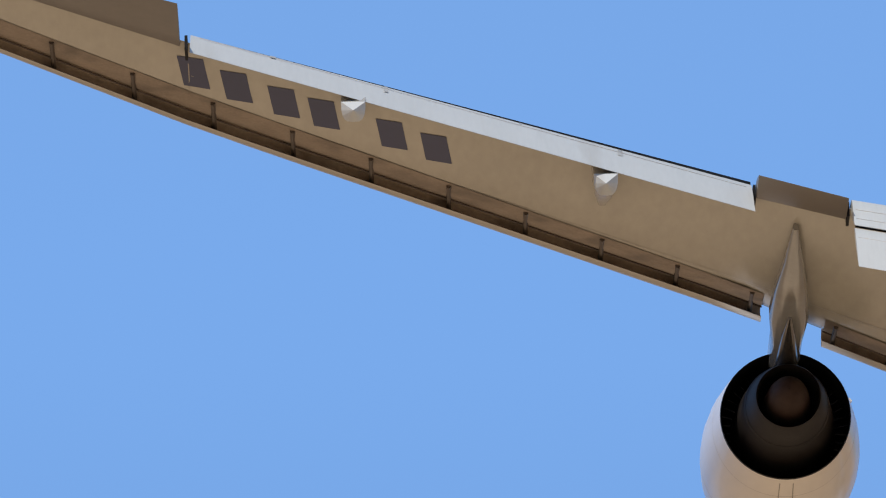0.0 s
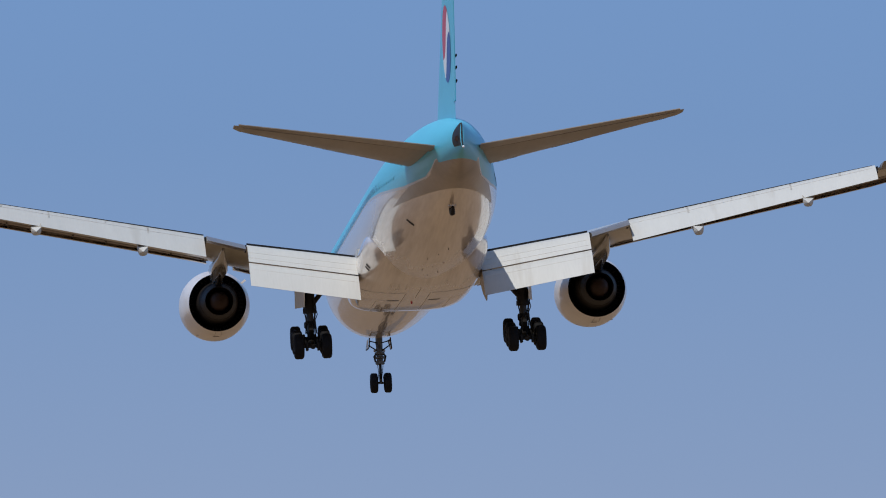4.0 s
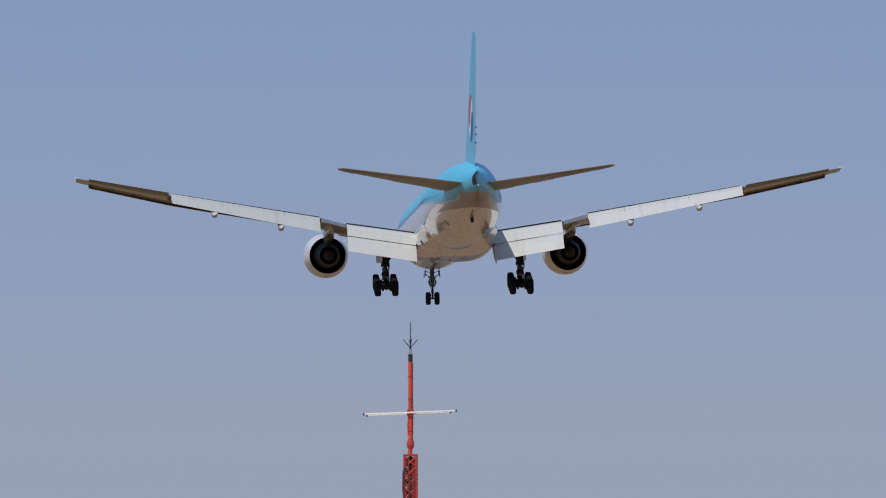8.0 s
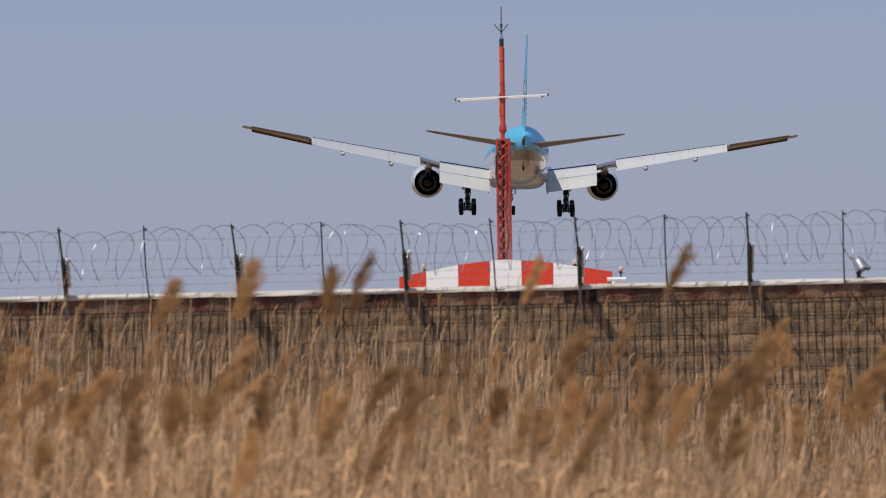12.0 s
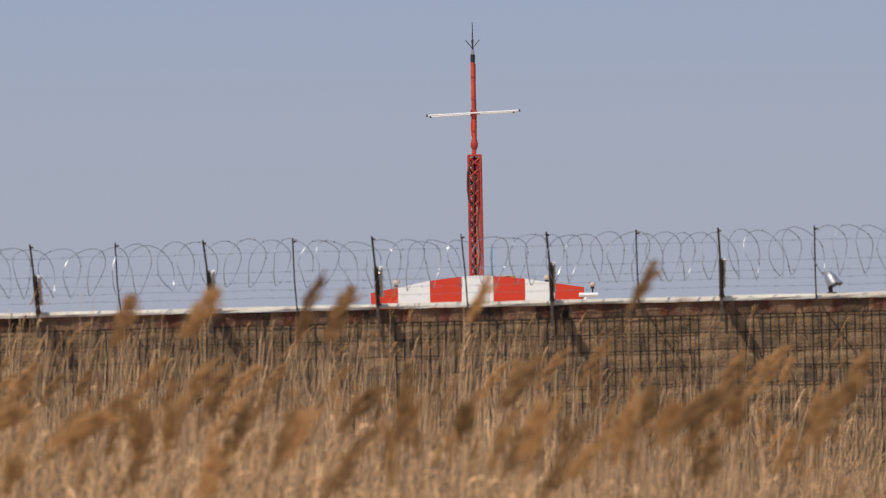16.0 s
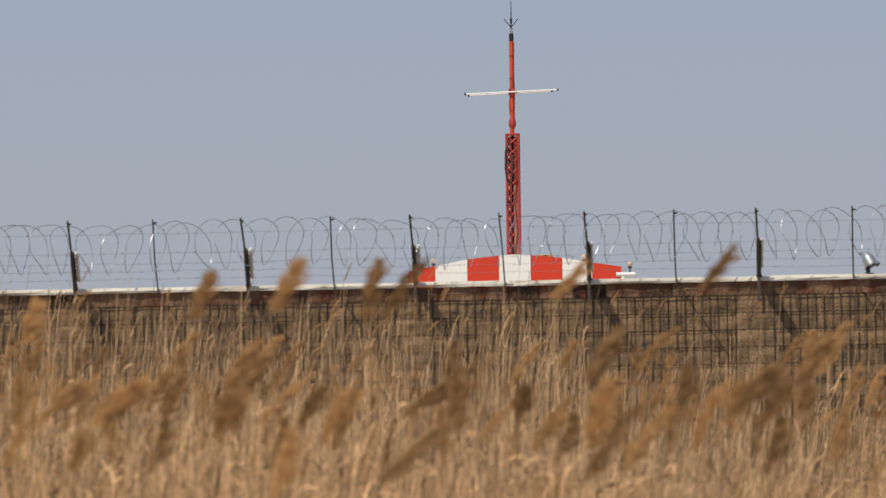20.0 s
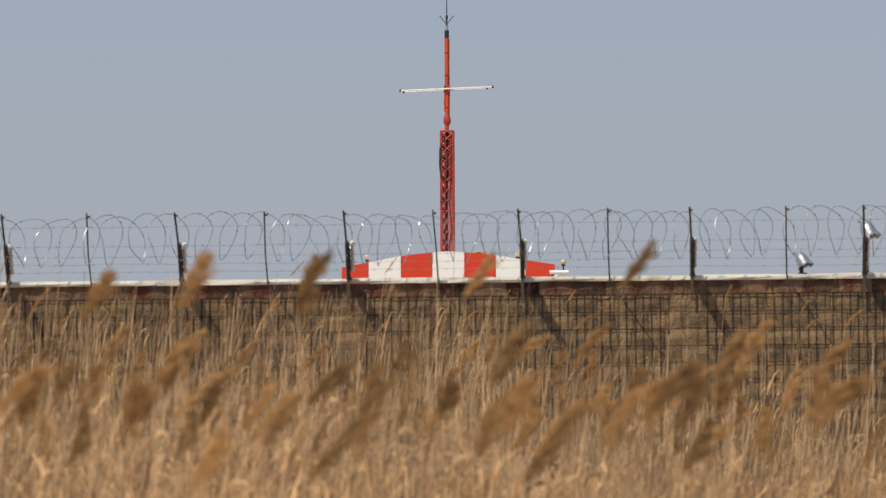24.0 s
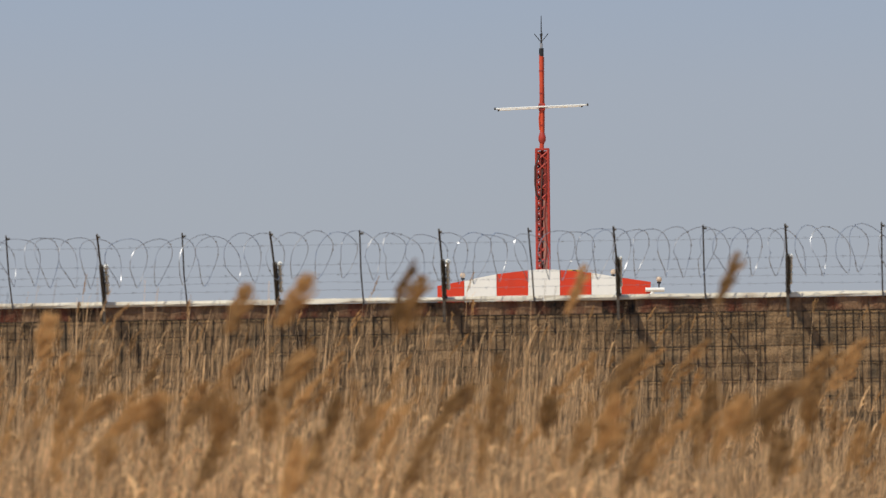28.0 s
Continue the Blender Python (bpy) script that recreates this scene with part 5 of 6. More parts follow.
    for y, r, aa, w in ((8.5, 1.68, math.pi + 0.05, 0.16), (9.7, 1.785, math.pi - side * 0.55, 0.09)):
        c = Vector((r * math.sin(aa), y, r * math.cos(aa)))
        bm = bmesh.new()
        box(bm, tuple(c - Vector((w, 0.03, 0.012))), tuple(c + Vector((w, 0.03, 0.012))))
        part("cowl_mark", bm, M["stab"], e, smooth=False)
    return e


build_engine(-1)
build_engine(1)

# ---- tail ----
for side, name in ((-1, "tailplane_left"), (1, "tailplane_right")):
    tp = base_of(name)
    tp.parent = airliner
    bm = bmesh.new()

    def stab_ring(u):
        x = 0.9 + (10.62 - 0.9) * u
        le = (x, -25.1 + (-33.3 + 25.1) * u - (0.35 if u == 1 else 0), 0.72 + 1.31 * u)
        te = (x, -31.2 + (-34.75 + 31.2) * u + (0.05 if u == 1 else 0), 0.90 + 1.17 * u)
        return [mirror(p, side) for p in section(le, te, (0.68 - 0.50 * u) * (0.45 if u == 1 else 1))]

    def nose_strip(u0, u1, first, last, grow):
        """A strip of skin along the leading edge, between two points of its section counted from the upper side."""
        strip = bmesh.new()
        rows = []
        for k in range(9):
            ring = stab_ring(u0 + (u1 - u0) * k / 8)
            row = [ring[2], ring[1], ring[0], ring[-1], ring[-2], ring[-3]][first:last]
            rows.append([(p[0], p[1] + 0.6 * grow, p[2] + (grow if i + first < 2 else -grow)) for i, p in enumerate(row)])
        loft(strip, rows, closed=False)
        bmesh.ops.recalc_face_normals(strip, faces=strip.faces)
        return strip

    loft(bm, [stab_ring(u) for u in (0.0, 0.12, 0.35, 0.6, 0.85, 0.97, 1.0)])
    bmesh.ops.recalc_face_normals(bm, faces=bm.faces)
    part("stabiliser", bm, M["stab"], tp, "grey tailplane")
    part("leading_edge", nose_strip(0.16, 0.94, 0, 5, 0.008), M["slat"], tp, "bare metal leading edge")
    # dark strips paint the reflections that break the metal edge
    for u0, u1 in ((0.14, 0.24), (0.40, 0.55), (0.86, 0.93)):
        part("edge_joint", nose_strip(u0, u1, 4, 6, 0.014), M["gap"], tp, "dark strip painted for a reflection in the leading edge")
    bm = bmesh.new()
    rings = []
    for u in (0.02, 0.3, 0.6, 0.99):
        x = 0.9 + (10.5 - 0.9) * u
        y0 = -31.25 + (-34.75 + 31.25) * u
        c = 1.65 - 1.40 * u
        z = 0.92 + 1.15 * u
        rings.append([mirror(p, side) for p in ((x, y0, z + 0.10 - 0.05 * u), (x, y0 - c, z + 0.03), (x, y0 - c, z - 0.01), (x, y0, z - 0.12 + 0.06 * u))])
    loft(bm, rings)
    bmesh.ops.recalc_face_normals(bm, faces=bm.faces)
    part("elevator", bm, M["stab"], tp, "grey elevator")
    bm = bmesh.new()
    tube(bm, [mirror((1.6, -31.45, 0.90), side), mirror((10.2, -34.6, 1.94), side)], 0.014, 5)
    part("hinge_line", bm, M["aileron"], tp)

fin = base_of("tail_fin")
fin.parent = airliner


def fin_section(z):
    u = (z - 2.4) / (12.45 - 2.4)
    le, te = -20.6 + (-32.1 + 20.6) * u, -32.2 + (-35.2 + 32.2) * u
    th = 0.46 - 0.30 * u
    ring = []
    prof = [0.0, 0.02, 0.08, 0.2, 0.4, 0.6, 0.8, 1.0]

    def half(q):
        return th * (2.969 * math.sqrt(q) - 1.26 * q - 3.516 * q * q + 2.843 * q ** 3 - 1.015 * q ** 4) * 0.5

    for q in prof:
        ring.append((half(q), le + (te - le) * q, z))
    for q in prof[-1:0:-1]:
        ring.append((-half(q), le + (te - le) * q, z))
    return ring


bm = bmesh.new()
loft(bm, [fin_section(z) for z in (2.2, 4, 6, 8, 10, 11.6, 12.3, 12.45)])
bmesh.ops.recalc_face_normals(bm, faces=bm.faces)
part("fin", bm, M["blue"], fin, "sky-blue tail fin")
bm = bmesh.new()
rings = []
for z in (3.1, 5, 7, 9, 11, 12.1):
    u = (z - 2.4) / (12.45 - 2.4)
    te = -32.2 + (-35.2 + 32.2) * u
    c = 0.45
    h = 0.07 - 0.03 * u
    rings.append([(h, te + 0.3, z), (0.02, te - c, z), (-0.02, te - c, z), (-h, te + 0.3, z)])
loft(bm, rings)
bmesh.ops.recalc_face_normals(bm, faces=bm.faces)
part("rudder_edge", bm, M["blue"], fin)
bm = bmesh.new()
for z in (3.95, 4.57, 5.12):
    u = (z - 2.4) / (12.45 - 2.4)
    te = -32.2 + (-35.2 + 32.2) * u
    box(bm, (0.05, te - 0.3, z), (0.12, te + 0.3, z + 0.12), 0.02)
part("rudder_actuator", bm, M["gap"], fin)


def disc_part(side, name, material, field):
    """One of the three flowing fields of the round tail emblem, laid on the fin's skin."""
    bm = bmesh.new()
    cy, cz, r = -30.1, 6.08, 1.84
    rows = []
    for i in range(25):
        v = -0.998 + 1.996 * i / 24
        reach = math.sqrt(1 - v * v)
        wave, half = -0.60 * math.tanh(2.6 * v) - 0.05, 0.23 + 0.10 * abs(v)
        lo, hi = [(wave + half, 2.0), (wave - half, wave + half), (-2.0, wave - half)][field]
        lo, hi = max(-reach, min(reach, lo)), max(-reach, min(reach, hi))
        row = []
        for k in range(9):
            y, z = cy + r * v, cz + r * (lo + (hi - lo) * k / 8)
            u = (z - 2.4) / (12.45 - 2.4)
            le, te = -20.6 + (-32.1 + 20.6) * u, -32.2 + (-35.2 + 32.2) * u
            q = max(0.001, min(0.999, (le - y) / (le - te)))
            th = 0.46 - 0.30 * u
            x = th * (2.969 * math.sqrt(q) - 1.26 * q - 3.516 * q * q + 2.843 * q ** 3 - 1.015 * q ** 4) * 0.5 + 0.012
            row.append((side * x, y, z))
        rows.append(row)
    loft(bm, rows, closed=False)
    part(name, bm, material, fin)


for side in (-1, 1):
    disc_part(side, "emblem_top", M["red_mark"], 0)
    disc_part(side, "emblem_middle", M["white_mark"], 1)
    disc_part(side, "emblem_bottom", M["blue_mark"], 2)


# ---- landing gear ----
def wheel(parent, x, y, z, r, w):
    bm = bmesh.new()
    prof = [(-w / 2, r * 0.55), (-w / 2, r * 0.80), (-w * 0.42, r * 0.93), (-w * 0.28, r), (w * 0.28, r), (w * 0.42, r * 0.93), (w / 2, r * 0.80), (w / 2, r * 0.55)]
    rings = [[(x + px, y + pr * math.cos(2 * math.pi * k / 28), z + pr * math.sin(2 * math.pi * k / 28)) for k in range(28)] for px, pr in prof]
    loft(bm, rings, cap=False)
    bmesh.ops.recalc_face_normals(bm, faces=bm.faces)
    tyre = part("tyre", bm, M["tyre"], parent)
    bm = bmesh.new()
    prof = [(-w * 0.42, 0.02), (-w * 0.40, r * 0.25), (-w * 0.30, r * 0.50), (-w * 0.46, r * 0.57), (w * 0.46, r * 0.57), (w * 0.30, r * 0.50), (w * 0.40, r * 0.25), (w * 0.42, 0.02)]
    rings = [[(x + px, y + pr * math.cos(2 * math.pi * k / 20), z + pr * math.sin(2 * math.pi * k / 20)) for k in range(20)] for px, pr in prof]
    loft(bm, rings)
    bmesh.ops.recalc_face_normals(bm, faces=bm.faces)
    part("rim", bm, M["rim"], tyre)
    bm = bmesh.new()
    for g in (-0.16, 0.0, 0.16):
        rings = [[(x + g * w + px, y + (r + 0.004 + pr) * math.cos(2 * math.pi * k / 28), z + (r + 0.004 + pr) * math.sin(2 * math.pi * k / 28)) for k in range(28)] for px, pr in ((-0.012, -0.012), (0.012, -0.012))]
        loft(bm, rings, cap=False)
    part("tread_groove", bm, M["vent"], tyre)


for side, name in ((-1, "main_gear_left"), (1, "main_gear_right")):
    g = base_of(name, Matrix.Translation((side * 5.42, 0.4, -0.22)))
    g.parent = airliner
    g["label"] = "dark main landing gear with six-wheel truck"
    tilt = radians(12.8)

    def ax(y):
        return (y * math.cos(tilt), -5.12 + y * math.sin(tilt))

    bm = bmesh.new()
    tube(bm, [(0, 0.55, -1.6), (0, 0.30, -3.2), (0, 0.25, -3.6)], [0.31, 0.28, 0.26], 12)
    part("strut", bm, M["gear"], g)
    bm = bmesh.new()
    tube(bm, [(0, 0.25, -3.5), (0, 0.0, -5.1)], 0.18, 12)
    part("piston", bm, M["rim"], g)
    bm = bmesh.new()
    tube(bm, [(0, 0.30, -3.4), (0, 0.3, -3.62)], 0.34, 12)
    part("collar", bm, M["gear"], g)
    bm = bmesh.new()
    tube(bm, [(0, 0.28, -4.12), (0, 0.2, -4.32)], 0.31, 12)
    part("collar", bm, M["gear"], g)
    bm = bmesh.new()
    tube(bm, [(-side * 0.05, 0.3, -3.3), (-side * 0.75, 0.5, -2.45), (-side * 1.6, 0.6, -1.75)], 0.125, 8)
    part("side_brace", bm, M["gear"], g)
    bm = bmesh.new()
    tube(bm, [(0, 0.2, -3.3), (0.0, 2.2, -1.7)], 0.10, 8)
    part("drag_brace", bm, M["gear"], g)
    bm = bmesh.new()
    tube(bm, [(-side * 0.1, 0.35, -2.2), (-side * 1.25, 0.5, -2.05)], 0.06, 6)
    tube(bm, [(-side * 0.55, 0.4, -2.75), (-side * 0.25, 0.2, -1.9)], 0.045, 6)
    part("lock_link", bm, M["gear"], g)
    bm = bmesh.new()
    tube(bm, [(0, -0.05, -4.2), (0, -0.55, -4.55), (0, -0.1, -4.95)], 0.11, 6)
    part("torsion_link", bm, M["gear"], g)
    for k in range(5):
        bm = bmesh.new()
        o = [(-0.24, -0.1), (0.24, -0.12), (0.20, 0.1), (-0.18, 0.15), (0.28, 0.0)][k]
        tube(bm, [(o[0] * 0.8, 0.2 + o[1], -2.2 - 0.2 * k), (o[0] * 1.35, 0.1 + o[1], -3.3 - 0.1 * k), (o[0] * 0.9, o[1], -4.0), (o[0] * 1.1, o[1] - 0.1, -4.7)], 0.026, 5)
        part("hose", bm, M["gear"], g)
    bm = bmesh.new()
    ya, za = ax(-1.6)
    yb, zb = ax(1.6)
    tube(bm, [(0, ya, za), (0, 0, -5.16), (0, yb, zb)], [0.13, 0.21, 0.13], 10)
    part("truck_beam", bm, M["gear"], g)
    for i, y in enumerate((-1.46, 0.0, 1.46)):
        yy, zz = ax(y)
        bm = bmesh.new()
        tube(bm, [(-0.78, yy, zz), (0.78, yy, zz)], 0.085, 10)
        box(bm, (-0.36, yy - 0.2, zz - 0.22), (-0.22, yy + 0.2, zz + 0.2), 0.03)
        box(bm, (0.22, yy - 0.2, zz - 0.22), (0.36, yy + 0.2, zz + 0.2), 0.03)
        part("axle", bm, M["gear"], g)
        for sx in (-0.70, 0.70):
            wheel(g, sx, yy, zz, 0.635, 0.50)
    bm = bmesh.new()
    x = side * 0.12
    va = [bm.verts.new(p) for p in ((x + side * 0.10, -0.9, -1.8), (x + side * 0.42, 2.3, -1.5), (x + side * 0.46, 2.1, -3.2), (x + side * 0.14, -0.3, -3.35))]
    vb = [bm.verts.new(v.co + Vector((side * 0.05, 0, 0))) for v in va]
    bm.faces.new(va)
    bm.faces.new(vb[::-1])
    for k in range(4):
        bm.faces.new((va[k], vb[k], vb[(k + 1) % 4], va[(k + 1) % 4]))
    bmesh.ops.recalc_face_normals(bm, faces=bm.faces)
    part("gear_door", bm, M["geardoor"], g, "pale gear door", smooth=False)

ng = base_of("nose_gear", Matrix.Translation((0.0, 31.0, -0.06)))
ng.parent = airliner
ng["label"] = "dark twin-wheel nose landing gear"
bm = bmesh.new()
tube(bm, [(0, 0.2, -2.6), (0, 0.12, -3.3), (0, 0.05, -4.0)], [0.19, 0.175, 0.16], 14)
part("strut", bm, M["nosegear"], ng)
bm = bmesh.new()
tube(bm, [(0, 0.05, -3.9), (0, 0.0, -5.06)], 0.085, 10)
part("piston", bm, M["nosegear"], ng)
for z0, z1, w in ((-3.38, -3.52, 0.27), (-3.62, -3.74, 0.30), (-3.86, -4.06, 0.25)):
    bm = bmesh.new()
    tube(bm, [(0, 0.06, z0), (0, 0.06, z0 - 0.03), (0, 0.06, z1 + 0.03), (0, 0.06, z1)], [w * 0.8, w, w, w * 0.8], 14)
    part("steering_collar", bm, M["nosegear"], ng)
for side in (-1, 1):
    bm = bmesh.new()
    tube(bm, [(side * 0.16, -0.06, -3.45), (side * 0.30, -0.02, -3.62), (side * 0.24, 0.0, -3.92)], [0.05, 0.065, 0.05], 8)
    part("steering_actuator", bm, M["gear"], ng)
    bm = bmesh.new()
    bmesh.ops.create_uvsphere(bm, u_segments=12, v_segments=8, radius=0.075, matrix=Matrix.Translation((side * 0.25, 0.16, -3.30)))
    part("taxi_light", bm, M["lamp"], ng)
    bm = bmesh.new()
    tube(bm, [(side * 0.12, 0.1, -3.5), (side * 0.15, -0.02, -4.1), (side * 0.10, -0.05, -4.5), (side * 0.16, 0.0, -4.95)], 0.018, 5)
    part("hose", bm, M["gear"], ng)
bm = bmesh.new()
tube(bm, [(0, 0.0, -3.6), (0, 2.2, -2.7)], 0.08, 8)
part("drag_brace", bm, M["gear"], ng)
bm = bmesh.new()
tube(bm, [(0, -0.1, -4.1), (0, -0.42, -4.45), (0, -0.08, -4.8)], 0.05, 6)
part("torsion_link", bm, M["gear"], ng)
bm = bmesh.new()
tube(bm, [(-0.42, 0, -5.05), (0.42, 0, -5.05)], 0.06, 8)
part("axle", bm, M["gear"], ng)
for sx in (-0.37, 0.37):
    wheel(ng, sx, 0, -5.05, 0.535, 0.40)
for side in (-1, 1):
    bm = bmesh.new()
    hung = [(side * 0.56, -0.7, -2.66), (side * 0.60, -0.65, -3.14), (side * 0.64, -0.3, -3.22), (side * 0.66, 0.9, -3.18), (side * 0.56, 1.2, -2.66)]
    tube(bm, hung, 0.035, 6)
    part("door_frame", bm, M["gear"], ng)
    bm = bmesh.new()
    va = [bm.verts.new(p) for p in ((side * 0.57, 0.2, -2.66), (side * 0.57, 1.2, -2.66), (side * 0.64, 0.9, -3.16), (side * 0.63, 0.2, -3.18))]
    vb = [bm.verts.new(v.co + Vector((side * 0.03, 0, 0))) for v in va]
    bm.faces.new(va)
    bm.faces.new(vb[::-1])
    for k in range(4):
        bm.faces.new((va[k], vb[k], vb[(k + 1) % 4], va[(k + 1) % 4]))
    bmesh.ops.recalc_face_normals(bm, faces=bm.faces)
    part("nose_door", bm, M["geardoor"], ng, "pale nose gear door", smooth=False)
    bm = bmesh.new()
    tube(bm, [(side * 0.14, 0, -3.3), (side * 0.60, 0.0, -3.0)], 0.035, 6)
    tube(bm, [(side * 0.10, -0.1, -2.9), (side * 0.55, -0.3, -2.8)], 0.03, 6)
    part("door_rod", bm, M["gear"], ng)


# ---- reeds ----
def reed_geometry(rng, stalks, spread, height, plume_share, leafy=1.0, thick=1.0, skew=1.0, lean_to=0.02, plume=1.0, slim=1.0, blades=72, loose=None, tilt=0.02):
    """Vertices, faces and face materials (0 stem, 1 leaf, 2 plume) of a clump of dry reeds that lean to the east."""
    V, F, MI = [], [], []

    def blade(points, widths, mi, across):
        nonlocal V, F, MI
        i0 = len(V)
        for p, w in zip(points, widths):
            V.append(p - across * w)
            V.append(p + across * w)
        for k in range(len(points) - 1):
            F.append((i0 + 2 * k, i0 + 2 * k + 1, i0 + 2 * k + 3, i0 + 2 * k + 2))
            MI.append(mi)

    for _ in range(stalks):
        h = height[0] + (height[1] - height[0]) * rng.random() ** skew
        x, y = rng.uniform(-spread, spread), rng.uniform(-spread, spread)
        lean = np.array([rng.normal(tilt, max(0.02, 0.045 + 0.7 * (tilt - 0.02))), rng.normal(0, 0.06), 0])
        foot = np.array([x, y, 0.0])

        def at(u):
            return foot + lean * h * (0.3 * u + 0.7 * u * u) + np.array([0, 0, h * u])

        r = rng.uniform(0.0028, 0.0045) * thick
        i0 = len(V)
        us = (0.0, 0.35, 0.7, 1.0)
        for u in us:
            c = at(u)
            rr = r * (1 - 0.55 * u)
            for k in range(3):
                a = 2.1 * k
                V.append(c + np.array([rr * math.cos(a), rr * math.sin(a), 0]))
        for s in range(len(us) - 1):
            for k in range(3):
                F.append((i0 + 3 * s + k, i0 + 3 * s + (k + 1) % 3, i0 + 3 * s + 3 + (k + 1) % 3, i0 + 3 * s + 3 + k))
                MI.append(0)
        for _ in range(int(rng.integers(2, 5) * leafy)):
            u0 = rng.uniform(0.25, 0.9)
            p = at(u0)
            az = rng.normal(0.0, 1.1)
            d = np.array([math.cos(az), math.sin(az), 0])
            if rng.random() < 0.25:
                d = -d
            L = rng.uniform(0.18, 0.42)
            rise, out = rng.uniform(0.0, 0.9), rng.uniform(0.2, 0.5)
            pts = [p + d * L * out * s + np.array([0, 0, L * ((0.5 + rise) * s - 0.5 * s * s)]) for s in (0, 0.35, 0.7, 1.0)]
            w = rng.uniform(0.003, 0.007) * thick
            if rng.random() < 0.09:
                w *= 1.5
            across = np.array([-d[1] * 0.6, d[0] * 0.6, 0.8])
            across /= np.linalg.norm(across)
            blade(pts, (w * 0.6, w, w * 0.7, 0.0006), 1, across)
        if rng.random() < plume_share:
            L = rng.uniform(0.18, 0.36) * plume
            top = at(1.0)
            whole = (V, F, MI)
            if loose is not None:
                V, F, MI = [], [], []
                loose.append((tuple(top), V, F, MI))
                top = np.zeros(3)
            axis = np.array([rng.normal(lean_to, 0.16), rng.normal(0, 0.25), 1.0])
            axis /= np.linalg.norm(axis)
            bow, fat = rng.uniform(-0.04, 0.26), rng.uniform(0.55, 1.15) * slim
            lobes, start = rng.uniform(5, 11), rng.uniform(0, 6.28)
            for k in range(blades):
                s = (k + 0.5) / blades
                droop = np.array([bow * s * s * L, 0, -0.10 * s * s * L])
                p = top + axis * L * s + droop
                az = rng.uniform(0, 6.283)
                side = np.array([math.cos(az), math.sin(az), 0.0])
                ln = (0.070 * math.sin(math.pi * min(1, 0.22 + 0.78 * s)) + 0.012) * rng.uniform(0.6, 1.25) * fat * (0.45 + 0.85 * abs(math.sin(lobes * s + start)))
                q = p + (side * 0.34 + axis * 0.86 + np.array([0.28, 0, -0.10])) * ln
                mid = (p + q) / 2 + side * ln * 0.16
                ac = np.cross(q - p, np.array([0.3, 1.0, 0.2]))
                ac /= np.linalg.norm(ac) + 1e-9
                blade([p, mid, q], (0.0012, 0.0036 * slim, 0.0012), 2, ac)
            V, F, MI = whole
    return V, F, MI


def reed_mesh(name, V, F, MI):
    me = bpy.data.meshes.new(name)
    me.from_pydata([tuple(v) for v in V], [], F)
    for m in ("straw", "leaf", "plume"):
        me.materials.append(M[m])
    me.polygons.foreach_set("material_index", MI)
    return me


rng = np.random.default_rng(7)
# standing mass of reeds, told apart by nobody: patches side by side


def join_bed(name, places, source_sets):
    """One mesh out of many turned copies of the reed patches."""
    VV, FF, MM, off = [], [], [], 0
    for (x, y, s, flip) in places:
        V, F, MI = source_sets[int(rng.integers(len(source_sets)))]
        c = V * np.array([flip, 1 if rng.random() < 0.5 else -1, s])
        VV.append(c + np.array([x, y, 0]))
        FF.append(F + off)
        MM.append(MI)
        off += len(V)
    V, F, MI = np.concatenate(VV), np.concatenate(FF), np.concatenate(MM)
    me = bpy.data.meshes.new(name)
    me.vertices.add(len(V))
    me.vertices.foreach_set("co", V.ravel())
    me.loops.add(F.size)
    me.loops.foreach_set("vertex_index", F.ravel().astype(np.int32))
    me.polygons.add(len(F))
    me.polygons.foreach_set("loop_start", np.arange(0, F.size, 4, dtype=np.int32))
    me.polygons.foreach_set("material_index", MI.astype(np.int32))
    me.update(calc_edges=True)
    for m in ("straw", "leaf", "plume"):
        me.materials.append(M[m])
    return new(name, me)


def as_arrays(g):
    V, F, MI = g
    return np.array(V), np.array(F), np.array(MI)


low_sets = [as_arrays(reed_geometry(rng, 150, 0.9, (0.78, 1.62), 0.014, 1.4, 1.05, 1.9, 0.10, 0.9, 0.9, 40, tilt=0.055)) for _ in range(4)]
far_sets = [as_arrays(reed_geometry(rng, 95, 0.9, (0.65, 2.4), 0.036, 0.5, 1.3, 4.2, 0.15, 0.8, 0.75, 40, tilt=0.055)) for _ in range(4)]
side_sets = [as_arrays(reed_geometry(rng, 30, 0.9, (0.8, 1.7), 0.06, 0.4, 1.6, 1.6, 0.07, 1.0, 1.0, 36)) for _ in range(3)]


def bed(y0, y1, step, edge):
    """Places of patches: those of the inner field and those of its flanks."""
    inner, flank = [], []
    for y in np.arange(y0, y1, step):
        for x in np.arange(-13.5, 13.6, step):
            low = 1.07 - 0.35 * max(0.0, min(1.0, (x / y + 0.002) / 0.024)) + 0.06 * math.sin(1.3 * x + 0.4 * y) * math.sin(0.7 * x - 0.23 * y)
            p = (x + rng.uniform(-0.3, 0.3), y + rng.uniform(-0.3, 0.3), low * rng.uniform(0.88, 1.08), 1)
            (inner if abs(x) < 0.062 * y + edge else flank).append(p)
    return inner, flank


